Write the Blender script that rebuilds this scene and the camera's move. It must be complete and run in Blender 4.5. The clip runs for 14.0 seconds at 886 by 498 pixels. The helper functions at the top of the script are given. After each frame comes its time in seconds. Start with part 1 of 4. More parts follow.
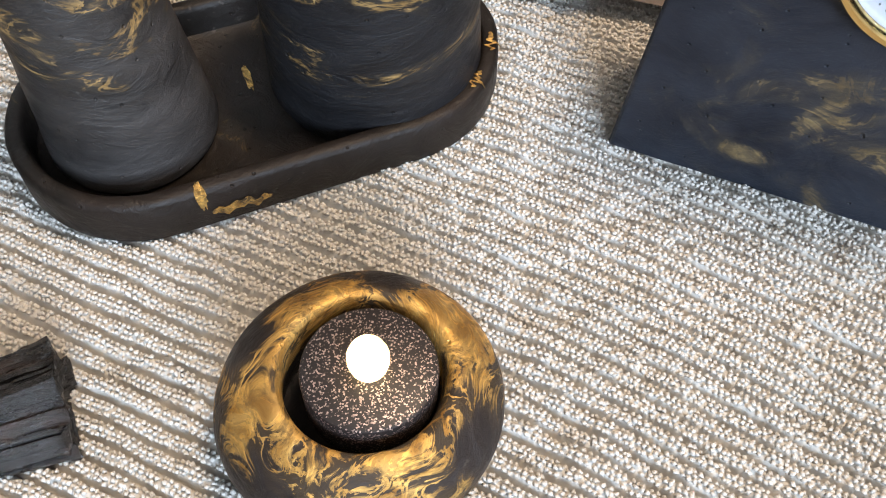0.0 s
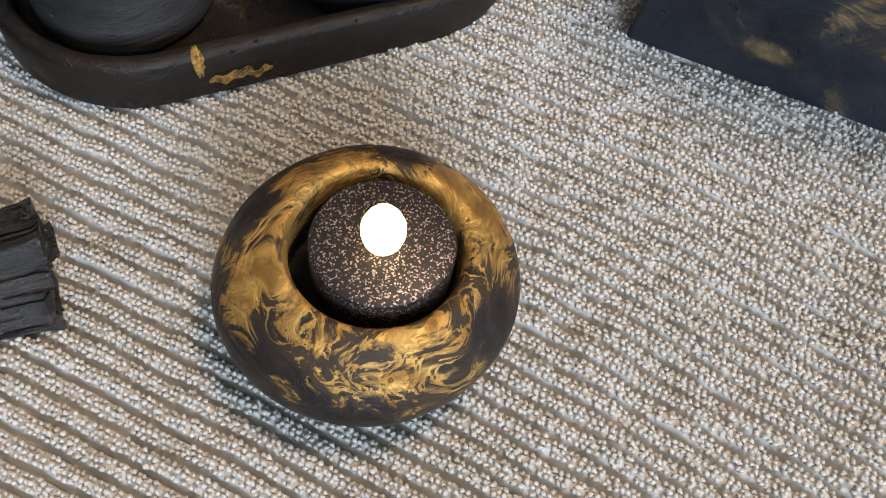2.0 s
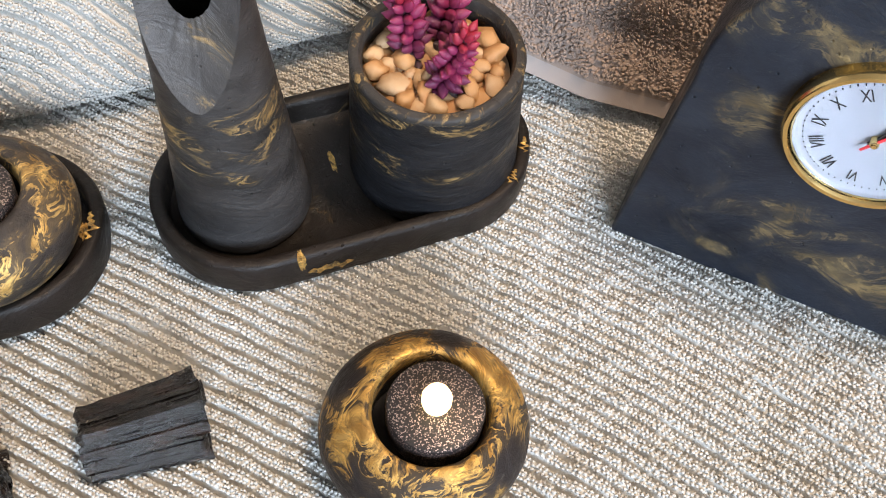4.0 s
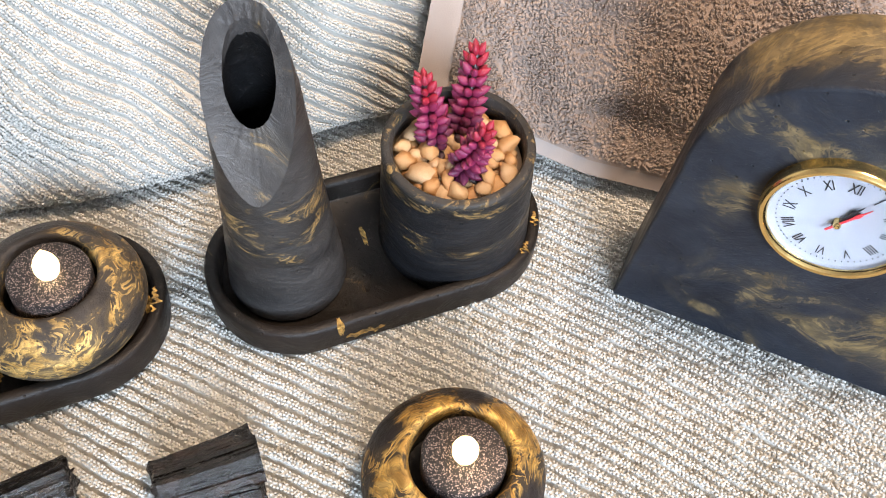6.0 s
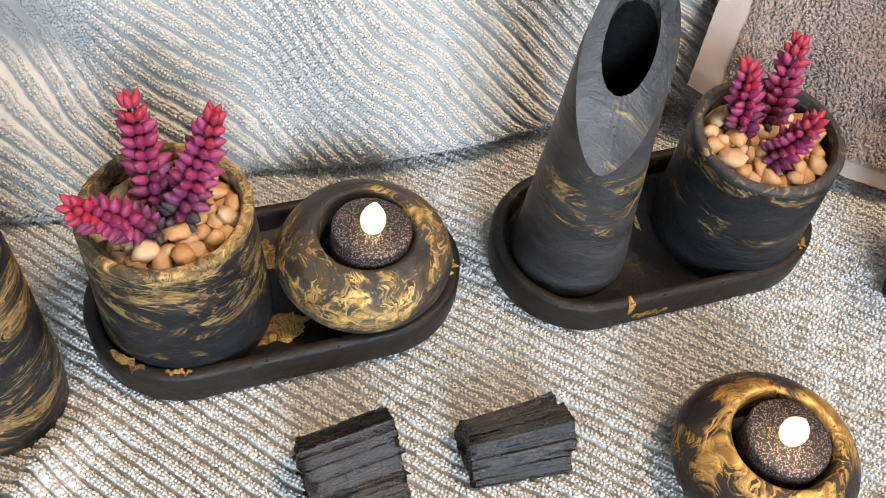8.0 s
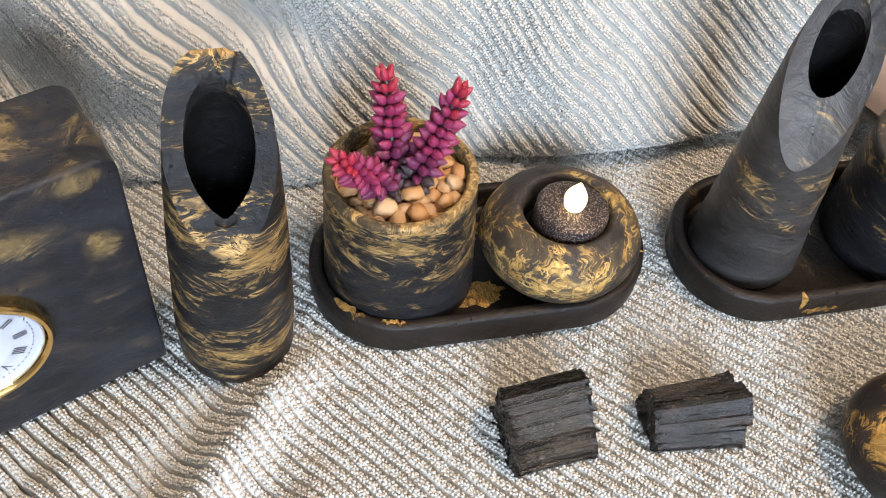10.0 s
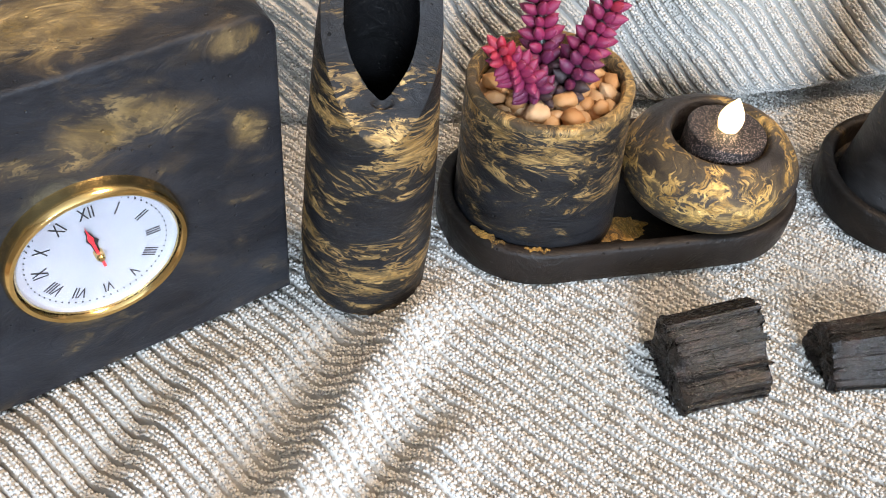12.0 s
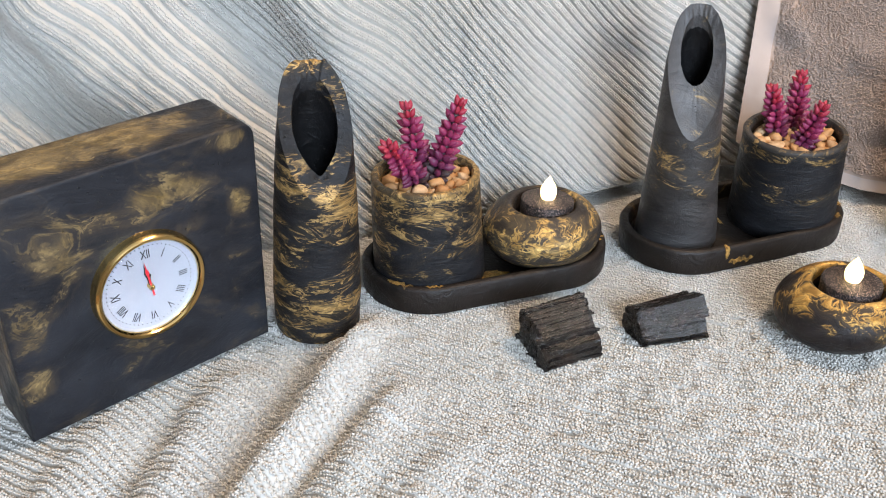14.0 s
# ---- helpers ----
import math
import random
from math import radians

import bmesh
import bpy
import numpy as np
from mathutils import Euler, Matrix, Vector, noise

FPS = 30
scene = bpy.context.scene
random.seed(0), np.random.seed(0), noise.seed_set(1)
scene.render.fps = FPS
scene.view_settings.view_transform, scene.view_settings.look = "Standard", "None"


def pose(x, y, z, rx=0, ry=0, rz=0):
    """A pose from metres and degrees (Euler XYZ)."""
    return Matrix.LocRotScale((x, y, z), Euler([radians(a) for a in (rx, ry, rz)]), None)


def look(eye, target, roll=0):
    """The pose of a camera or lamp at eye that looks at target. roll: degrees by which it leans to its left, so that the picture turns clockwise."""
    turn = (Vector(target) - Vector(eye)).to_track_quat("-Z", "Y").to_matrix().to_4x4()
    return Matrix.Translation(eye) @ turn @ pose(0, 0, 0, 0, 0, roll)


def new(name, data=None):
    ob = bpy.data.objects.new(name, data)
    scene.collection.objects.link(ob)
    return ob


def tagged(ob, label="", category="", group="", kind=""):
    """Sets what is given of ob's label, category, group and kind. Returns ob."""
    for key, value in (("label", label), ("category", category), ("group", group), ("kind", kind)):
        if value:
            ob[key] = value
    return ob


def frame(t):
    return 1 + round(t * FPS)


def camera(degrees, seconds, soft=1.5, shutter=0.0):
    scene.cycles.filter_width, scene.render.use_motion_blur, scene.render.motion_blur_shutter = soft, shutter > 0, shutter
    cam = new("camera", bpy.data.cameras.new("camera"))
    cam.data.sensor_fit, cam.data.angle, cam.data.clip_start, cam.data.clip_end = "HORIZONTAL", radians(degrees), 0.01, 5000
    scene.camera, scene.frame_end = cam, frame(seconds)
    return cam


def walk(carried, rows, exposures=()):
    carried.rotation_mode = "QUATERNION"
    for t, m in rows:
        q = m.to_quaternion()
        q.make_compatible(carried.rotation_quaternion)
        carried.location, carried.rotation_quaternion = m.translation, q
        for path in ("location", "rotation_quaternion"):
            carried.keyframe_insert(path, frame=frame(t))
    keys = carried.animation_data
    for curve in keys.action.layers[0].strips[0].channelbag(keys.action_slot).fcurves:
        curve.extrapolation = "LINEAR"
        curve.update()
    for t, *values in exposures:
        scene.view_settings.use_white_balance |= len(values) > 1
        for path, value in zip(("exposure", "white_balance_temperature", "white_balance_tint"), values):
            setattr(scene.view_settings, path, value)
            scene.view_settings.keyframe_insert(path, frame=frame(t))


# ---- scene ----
cam = camera(50.0, 14.0, soft=1.0)
PATH = [
    (0, (0.149, 0.114, 0.297), (-0.01, 1.245, -1.345), 0.7),
    (0.5, (0.148, 0.116, 0.252), (0.052, 1.219, -1.414), 4.5),
    (1, (0.146, 0.112, 0.247), (0.07, 1.172, -1.448), 5.6),
    (1.5, (0.141, 0.109, 0.258), (0.085, 1.157, -1.444), 7.2),
    (2, (0.133, 0.105, 0.273), (0.087, 1.144, -1.436), 8.2),
    (2.5, (0.128, 0.1, 0.277), (0.096, 1.14, -1.43), 9.1),
    (3, (0.128, 0.096, 0.28), (0.097, 1.139, -1.425), 9.3),
    (3.5, (0.127, 0.097, 0.319), (0.081, 1.162, -1.374), 8.4),
    (4, (0.126, 0.076, 0.404), (0.002, 1.192, -1.251), 5.0),
    (4.2, (0.127, 0.075, 0.423), (-0.008, 1.192, -1.231), 4.6),
    (6.3, (0.109, 0.043, 0.463), (-0.032, 1.246, -1.128), 3.8),
    (6.5, (0.079, 0.036, 0.459), (-0.073, 1.252, -1.122), 4.0),
    (7, (0.017, 0.025, 0.451), (-0.129, 1.241, -1.13), 6.3),
    (7.5, (-0.011, 0.004, 0.442), (-0.168, 1.229, -1.131), 7.0),
    (7.7, (-0.02, 0.003, 0.442), (-0.168, 1.214, -1.143), 7.6),
    (9.8, (-0.066, -0.066, 0.451), (-0.398, 1.171, -1.086), 5.6),
    (10, (-0.076, -0.07, 0.455), (-0.414, 1.147, -1.096), 5.6),
    (10.5, (-0.093, -0.088, 0.458), (-0.442, 1.113, -1.103), 5.2),
    (11, (-0.114, -0.107, 0.456), (-0.456, 1.059, -1.132), 4.7),
    (11.5, (-0.122, -0.109, 0.433), (-0.463, 1.071, -1.145), 4.6),
    (12, (-0.119, -0.115, 0.374), (-0.542, 1.184, -1.088), 3.6),
    (12.5, (-0.128, -0.127, 0.344), (-0.52, 1.227, -1.075), 1.6),
    (13, (-0.107, -0.171, 0.329), (-0.502, 1.345, -0.914), 1.0),
    (13.5, (-0.052, -0.27, 0.359), (-0.45, 1.399, -0.669), -0.8),
    (14, (-0.043, -0.359, 0.402), (-0.418, 1.332, -0.598), -1.1),
]
EXPOSURES = [(0.0, 0.17), (0.5, -0.15), (1.0, -0.37), (1.5, -0.40), (3.0, -0.33), (3.5, -0.20), (4.0, 0.17), (6.5, 0.43), (7.5, 0.27), (10.0, 0.27), (11.0, 0.17), (12.5, 0.35), (13.5, 0.17), (14.0, 0.05)]
walk(cam, [(t, look(eye, target, roll)) for t, eye, target, roll in PATH], EXPOSURES)


# ---- light ----
world = bpy.data.worlds.new("room_dusk")
scene.world = world
world.use_nodes = True
world.node_tree.nodes["Background"].inputs[0].default_value = (0.55, 0.62, 0.75, 1)
world.node_tree.nodes["Background"].inputs[1].default_value = 0.3


def area(name, m, sx, sy, watts, colour):
    d = bpy.data.lights.new(name, "AREA")
    d.shape, d.size, d.size_y, d.energy, d.color = "RECTANGLE", sx, sy, watts, colour
    ob = new(name, d)
    ob.matrix_world = m
    return ob


area("window_light", look((1.25, -2.16, 1.15), (0.0, 0.25, 0.05)), 1.3, 1.1, 126, (0.69, 0.82, 1.0))
area("ceiling_lamp_light", look((0.62, 0.42, 1.80), (0.2, 0.30, 0.0)), 0.4, 0.4, 31, (1.0, 0.72, 0.49))


# ---- materials ----
def material(name, rough=0.6, metal=0.0, colour=(0.5, 0.5, 0.5)):
    m = bpy.data.materials.new(name)
    m.use_nodes = True
    b = m.node_tree.nodes["Principled BSDF"]
    b.inputs["Base Color"].default_value = (*colour, 1)
    b.inputs["Roughness"].default_value = rough
    b.inputs["Metallic"].default_value = metal
    return m, m.node_tree, b


def node(nt, kind, **values):
    n = nt.nodes.new(kind)
    for k, v in values.items():
        n.inputs[k.replace("_", " ")].default_value = v
    return n


def coords(nt, scale=(1, 1, 1), shift=(0, 0, 0)):
    tc, mp = nt.nodes.new("ShaderNodeTexCoord"), nt.nodes.new("ShaderNodeMapping")
    mp.inputs["Scale"].default_value, mp.inputs["Location"].default_value = scale, shift
    nt.links.new(tc.outputs["Object"], mp.inputs["Vector"])
    return mp.outputs["Vector"]


def ramp(nt, source, stops):
    r = nt.nodes.new("ShaderNodeValToRGB")
    nt.links.new(source, r.inputs["Fac"])
    els = r.color_ramp.elements
    while len(els) < len(stops):
        els.new(0.5)
    for e, (p, c) in zip(els, stops):
        e.position = p
        e.color = (c, c, c, 1) if isinstance(c, (int, float)) else (*c, 1)
    return r.outputs["Color"]


def mix(nt, fac, a, b, mode="MIX"):
    n = nt.nodes.new("ShaderNodeMix")
    n.data_type, n.blend_type = "RGBA", mode
    for value, socket in ((fac, n.inputs["Factor"]), (a, n.inputs["A"]), (b, n.inputs["B"])):
        if isinstance(value, (int, float)):
            socket.default_value = value
        elif isinstance(value, tuple):
            socket.default_value = (*value, 1)
        else:
            nt.links.new(value, socket)
    return n.outputs["Result"]


def bump(nt, b, height, strength, distance, before=None):
    n = node(nt, "ShaderNodeBump", Strength=strength, Distance=distance)
    nt.links.new(height, n.inputs["Height"])
    if before:
        nt.links.new(before, n.inputs["Normal"])
    nt.links.new(n.outputs["Normal"], b.inputs["Normal"])
    return n.outputs["Normal"]


def noise_of(nt, vec, scale, detail=4.0, rough=0.55, distortion=0.0):
    n = node(nt, "ShaderNodeTexNoise", Scale=scale, Detail=detail, Roughness=rough, Distortion=distortion)
    nt.links.new(vec, n.inputs["Vector"])
    return n.outputs["Fac"]


def summed(nt, a, b):
    n = nt.nodes.new("ShaderNodeMath")
    nt.links.new(a, n.inputs[0])
    nt.links.new(b, n.inputs[1])
    return n.outputs[0]


def concrete(name, gold=0.0, scale=16.0, stretch=(1, 1, 1), shift=(0, 0, 0), base=(0.007, 0.007, 0.008), blue=(0.018, 0.019, 0.022), bands=None, spots=(), edge=0.10, strands=0.6,
             leaf=((0.36, 0.22, 0.075), (0.80, 0.53, 0.21)), smoke=(0.040, 0.034, 0.024), relief=0.0020, spec=0.24):
    """Black cast concrete marbled with gold mica. gold raises the share of gilding everywhere, bands by height, spots in rounded regions; wisps trail off round each patch."""
    m, nt, b = material(name)
    b.inputs["Specular IOR Level"].default_value = spec
    v = coords(nt, stretch, shift)
    warp = node(nt, "ShaderNodeTexNoise", Scale=scale * 0.8, Detail=3.0)
    nt.links.new(v, warp.inputs["Vector"])
    add = nt.nodes.new("ShaderNodeVectorMath")
    add.operation = "MULTIPLY_ADD"
    nt.links.new(warp.outputs["Color"], add.inputs[0])
    add.inputs[1].default_value = (0.07, 0.07, 0.07)
    nt.links.new(v, add.inputs[2])
    w = add.outputs["Vector"]
    field = noise_of(nt, w, scale * 1.6, 7, 0.64, 1.1)
    lift = nt.nodes.new("ShaderNodeMath")
    lift.inputs[1].default_value = gold
    nt.links.new(field, lift.inputs[0])
    field = lift.outputs[0]
    if bands:
        high, stops = bands
        sep = nt.nodes.new("ShaderNodeSeparateXYZ")
        nt.links.new(coords(nt, (1, 1, 1 / high)), sep.inputs[0])
        shade = ramp(nt, sep.outputs["Z"], [(p, a + 0.5) for p, a in stops])
        level = nt.nodes.new("ShaderNodeMath")
        level.operation = "SUBTRACT"
        level.inputs[1].default_value = 0.5
        nt.links.new(shade, level.inputs[0])
        field = summed(nt, field, level.outputs[0])
    for x, y, z, rx, ry, rz, amount in spots:
        away = nt.nodes.new("ShaderNodeVectorMath")
        away.operation = "LENGTH"
        nt.links.new(coords(nt, (1 / rx, 1 / ry, 1 / rz), (-x / rx, -y / ry, -z / rz)), away.inputs[0])
        fall = nt.nodes.new("ShaderNodeMapRange")
        fall.interpolation_type = "SMOOTHSTEP"
        for key, value in (("From Min", 0.2), ("From Max", 1.15), ("To Min", amount), ("To Max", 0.0)):
            fall.inputs[key].default_value = value
        nt.links.new(away.outputs["Value"], fall.inputs["Value"])
        field = summed(nt, field, fall.outputs[0])
    patches = ramp(nt, field, [(0.67 - edge / 2, 0.0), (0.67 + edge / 2, 1.0)])
    flow = noise_of(nt, w, scale * 3.4, 7, 0.62, 1.6)
    wave = nt.nodes.new("ShaderNodeMath")
    wave.operation = "MULTIPLY"
    wave.inputs[1].default_value = 30.0
    nt.links.new(flow, wave.inputs[0])
    curl = nt.nodes.new("ShaderNodeMath")
    curl.operation = "SINE"
    nt.links.new(wave.outputs[0], curl.inputs[0])
    threads = ramp(nt, curl.outputs[0], [(0.30, 0.0), (0.85, strands)])
    near = ramp(nt, field, [(0.52, 0.0), (0.62, 1.0)])
    grain = ramp(nt, noise_of(nt, w, scale * 8, 6, 0.7, 1.2), [(0.30, 0.25), (0.52, 1.0)])
    mask = mix(nt, 1.0, mix(nt, 1.0, threads, near, "MULTIPLY"), mix(nt, 1.0, patches, ramp(nt, curl.outputs[0], [(0.0, 0.55), (0.7, 1.0)]), "MULTIPLY"), "LIGHTEN")
    mask = mix(nt, 1.0, mask, grain, "MULTIPLY")
    mottle = noise_of(nt, w, scale * 1.7, 8, 0.68)
    body = mix(nt, ramp(nt, mottle, [(0.34, 0.0), (0.66, 1.0)]), base, blue)
    haze = mix(nt, 1.0, ramp(nt, field, [(0.46, 0.0), (0.70, 0.8)]), ramp(nt, flow, [(0.35, 0.2), (0.6, 1.0)]), "MULTIPLY")
    body = mix(nt, haze, body, smoke)
    body = mix(nt, ramp(nt, noise_of(nt, v, 330.0, 3), [(0.66, 0.0), (0.74, 0.35)]), body, (0.10, 0.09, 0.08))
    gilt = mix(nt, ramp(nt, noise_of(nt, w, scale * 6, 5), [(0.36, 0.0), (0.64, 1.0)]), leaf[0], leaf[1])
    nt.links.new(mix(nt, mask, body, gilt), b.inputs["Base Color"])
    nt.links.new(ramp(nt, mask_value(nt, mask), [(0.0, 0.0), (1.0, 0.72)]), b.inputs["Metallic"])
    rough = noise_of(nt, v, scale * 5, 5, 0.65)
    nt.links.new(ramp(nt, rough, [(0.3, 0.30), (0.7, 0.56)]), b.inputs["Roughness"])
    n1 = bump(nt, b, noise_of(nt, v, 700.0, 4, 0.7), 0.35, 0.0007)
    n2 = bump(nt, b, flow, 0.55, relief, n1)
    n3 = bump(nt, b, mask_value(nt, mask), 0.4, 0.0006, n2)
    pits = node(nt, "ShaderNodeTexVoronoi", Scale=210.0)
    nt.links.new(coords(nt), pits.inputs["Vector"])
    some = ramp(nt, mask_value(nt, pits.outputs["Color"]), [(0.60, 0.0), (0.62, 1.0)])
    hole = mix(nt, 1.0, ramp(nt, pits.outputs["Distance"], [(0.06, 1.0), (0.16, 0.0)]), some, "MULTIPLY")
    turn_down = nt.nodes.new("ShaderNodeInvert")
    nt.links.new(hole, turn_down.inputs["Color"])
    bump(nt, b, turn_down.outputs["Color"], 0.8, 0.0009, n3)
    return m


def mask_value(nt, colour):
    n = nt.nodes.new("ShaderNodeRGBToBW")
    nt.links.new(colour, n.inputs[0])
    return n.outputs[0]


def terry(name, a, b_, fuzz, depth):
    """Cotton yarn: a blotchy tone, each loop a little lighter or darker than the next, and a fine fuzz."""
    m, nt, b = material(name, 0.95)
    b.inputs["Sheen Weight"].default_value = 0.15
    v = coords(nt)
    tint = mix(nt, ramp(nt, noise_of(nt, v, 9.0, 5, 0.6), [(0.35, 0.0), (0.7, 1.0)]), a, b_)
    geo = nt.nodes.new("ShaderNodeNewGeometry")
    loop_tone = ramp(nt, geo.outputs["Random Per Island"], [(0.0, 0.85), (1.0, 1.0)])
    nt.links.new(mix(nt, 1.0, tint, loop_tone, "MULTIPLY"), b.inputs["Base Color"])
    bump(nt, b, noise_of(nt, v, fuzz, 4, 0.7), 0.6, depth)
    return m


def speckled(name, colours, scale, rough=0.5):
    m, nt, b = material(name, rough)
    v = coords(nt)
    info = nt.nodes.new("ShaderNodeObjectInfo")
    tone = mix(nt, info.outputs["Random"], colours[0], colours[1])
    spots = ramp(nt, noise_of(nt, v, scale, 5, 0.65), [(0.38, 0.0), (0.66, 1.0)])
    nt.links.new(mix(nt, spots, tone, colours[2]), b.inputs["Base Color"])
    bump(nt, b, noise_of(nt, v, scale * 2, 4), 0.3, 0.0008)
    return m


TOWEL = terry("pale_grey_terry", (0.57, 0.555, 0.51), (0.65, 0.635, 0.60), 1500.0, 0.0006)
TAUPE = terry("taupe_terry", (0.31, 0.235, 0.19), (0.40, 0.315, 0.265), 900.0, 0.0008)
SELVEDGE = terry("taupe_selvedge", (0.38, 0.32, 0.29), (0.46, 0.39, 0.35), 1300.0, 0.0004)
BRIGHT_LEAF = ((0.44, 0.235, 0.055), (0.90, 0.57, 0.17))
BALL_GOLD = concrete("gilded_concrete", 0.0, 20.0, (1, 1, 1.2), (0.43, 0.25, 0.15), base=(0.011, 0.009, 0.009), blue=(0.032, 0.027, 0.026), edge=0.05, strands=0.75, leaf=BRIGHT_LEAF, smoke=(0.075, 0.052, 0.026),
                     bands=(0.053, [(0.0, -0.12), (0.40, -0.05), (0.62, 0.05), (0.85, 0.20), (1.0, 0.20)]),
                     spots=[(0.016, 0.033, 0.044, 0.013, 0.016, 0.018, -0.34), (-0.030, 0.020, 0.042, 0.010, 0.010, 0.016, -0.28), (0.030, -0.022, 0.038, 0.015, 0.015, 0.016, -0.22),
                            (0.032, 0.014, 0.040, 0.016, 0.014, 0.016, 0.20), (-0.034, -0.006, 0.038, 0.014, 0.014, 0.016, 0.16)])
BALL_SWIRL = concrete("swirled_gilded_concrete", 0.0, 17.0, (1, 1, 2.4), (0.7, 0.1, 0.4), base=(0.020, 0.017, 0.015), blue=(0.044, 0.039, 0.037), edge=0.07, strands=0.85, leaf=((0.44, 0.26, 0.075), (0.92, 0.62, 0.22)), smoke=(0.15, 0.105, 0.050),
                      bands=(0.053, [(0.0, -0.08), (0.35, 0.0), (0.60, 0.07), (0.85, 0.07), (1.0, 0.0)]), spots=[(-0.024, 0.020, 0.04, 0.022, 0.02, 0.02, -0.2), (0.028, 0.012, 0.044, 0.02, 0.02, 0.02, 0.1)])
POT_DARK = concrete("dark_concrete_pot", 0.0, 13.0, (1, 1, 3.0), (0.12, 0.5, 0.2), bands=(0.082, [(0.0, -0.22), (0.30, -0.14), (0.50, 0.0), (0.66, -0.08), (0.90, 0.03), (1.0, 0.03)]))
POT_VEINED = concrete("veined_concrete_pot", 0.02, 15.0, (1, 1, 2.6), (0.5, 0.15, 0.9), bands=(0.086, [(0.0, -0.14), (0.35, -0.06), (0.60, 0.01), (0.80, 0.07), (1.0, 0.10)]), strands=0.7)
VASE_DARK = concrete("dark_concrete_vase", 0.0, 12.0, (1, 1, 2.6), (0.2, 0.9, 0.3), base=(0.016, 0.015, 0.015), blue=(0.052, 0.049, 0.048), spec=0.42,
                     bands=(0.19, [(0.0, -0.22), (0.24, -0.12), (0.33, 0.0), (0.44, 0.04), (0.50, -0.07), (0.90, -0.06), (1.0, 0.10)]))
VASE_BANDED = concrete("banded_concrete_vase", 0.01, 13.0, (1, 1, 3.0), (0.8, 0.3, 0.5), strands=0.8,
                       bands=(0.192, [(0.0, -0.02), (0.08, 0.06), (0.26, 0.06), (0.36, -0.04), (0.50, 0.04), (0.62, 0.08), (0.80, -0.05), (0.94, 0.0), (1.0, 0.16)]))
TRAY_DARK = concrete("dark_concrete_tray", -0.10, 16.0, (1, 1, 1), (0.4, 0.4, 0.1), base=(0.007, 0.006, 0.005), blue=(0.018, 0.014, 0.012), strands=0.35)
CLOCK_BLUE = concrete("blue_black_concrete", -0.07, 10.0, (1, 1, 1.3), (0.25, 0.6, 0.8), base=(0.010, 0.012, 0.018), blue=(0.026, 0.031, 0.042), edge=0.20, strands=0.45, leaf=((0.22, 0.155, 0.065), (0.58, 0.42, 0.19)), smoke=(0.085, 0.070, 0.046),
                      # first spot browns the arched top: gold streaks plus warm lamplight put into colour
                      spots=[(0.086, 0.036, 0.175, 0.110, 0.036, 0.080, 0.28), (0.038, 0, 0.102, 0.018, 0.02, 0.036, 0.17), (0.060, 0, 0.150, 0.030, 0.02, 0.016, 0.14), (0.118, 0, 0.172, 0.030, 0.02, 0.014, 0.14),
                             (0.068, 0, 0.060, 0.014, 0.02, 0.030, 0.09), (0.050, 0, 0.018, 0.012, 0.02, 0.006, 0.20), (0.135, 0, 0.08, 0.016, 0.02, 0.040, 0.10)])
CLOCK_BLACK = concrete("black_gold_concrete", -0.07, 11.0, (0.9, 1.7, 1.3), (0.9, 0.2, 0.15), base=(0.010, 0.011, 0.014), blue=(0.026, 0.029, 0.036), edge=0.16, smoke=(0.105, 0.076, 0.043), strands=0.45, leaf=((0.22, 0.155, 0.065), (0.58, 0.42, 0.19)),
                       # first spot covers the flat top: gilding and painted-in warm light from above
                       spots=[(0.080, 0.028, 0.165, 0.130, 0.030, 0.034, 0.27), (0.010, 0, 0.060, 0.018, 0.02, 0.062, 0.20), (0.034, 0, 0.112, 0.026, 0.02, 0.020, 0.16), (0.105, 0, 0.134, 0.070, 0.02, 0.009, 0.11),
                              (0.153, 0, 0.112, 0.013, 0.02, 0.013, 0.22), (0.105, 0, 0.026, 0.040, 0.02, 0.016, 0.08), (0.150, 0, 0.154, 0.018, 0.012, 0.010, 0.26), (0.070, 0, 0.045, 0.02, 0.02, 0.012, 0.12)])
RIM_GOLD = concrete("gilded_rim_concrete", 0.12, 30.0, (1, 1, 1), (0.3, 0.8, 0.2), base=(0.04, 0.03, 0.02), blue=(0.07, 0.05, 0.03), smoke=(0.11, 0.08, 0.04))
RIM_DARK = concrete("worn_rim_concrete", -0.03, 22.0, (1, 1, 1), (0.6, 0.1, 0.7), base=(0.026, 0.023, 0.021), blue=(0.045, 0.042, 0.040))
GOLD_LEAF = concrete("worn_gold_inlay", 0.22, 45.0, base=(0.05, 0.032, 0.015), blue=(0.09, 0.06, 0.03), leaf=BRIGHT_LEAF)
CUT_GREY = concrete("rough_cut_concrete", -0.07, 14.0, (1, 1, 1), (0.15, 0.7, 0.4), base=(0.032, 0.030, 0.030), blue=(0.080, 0.077, 0.076), spec=0.45, smoke=(0.09, 0.078, 0.055), relief=0.003)
# near-black colour stands in for the shade inside vase mouths and candle wells
HOLLOW_SHADE = concrete("shade_black_hollow", -0.4, 20.0, base=(0.004, 0.004, 0.004), blue=(0.008, 0.008, 0.009), strands=0.0)
BRASS = material("polished_brass", 0.16, 1.0, (0.83, 0.60, 0.25))[0]
WHITE = material("white_dial_enamel", 0.5, 0.0, (0.27, 0.285, 0.32))[0]
INK = material("black_printed_ink", 0.5, 0.0, (0.015, 0.015, 0.018))[0]
RED = material("red_painted_hand", 0.35, 0.0, (0.55, 0.02, 0.03))[0]
GLASS, nt_, b_ = material("clear_crystal", 0.02, 0.0, (1, 1, 1))
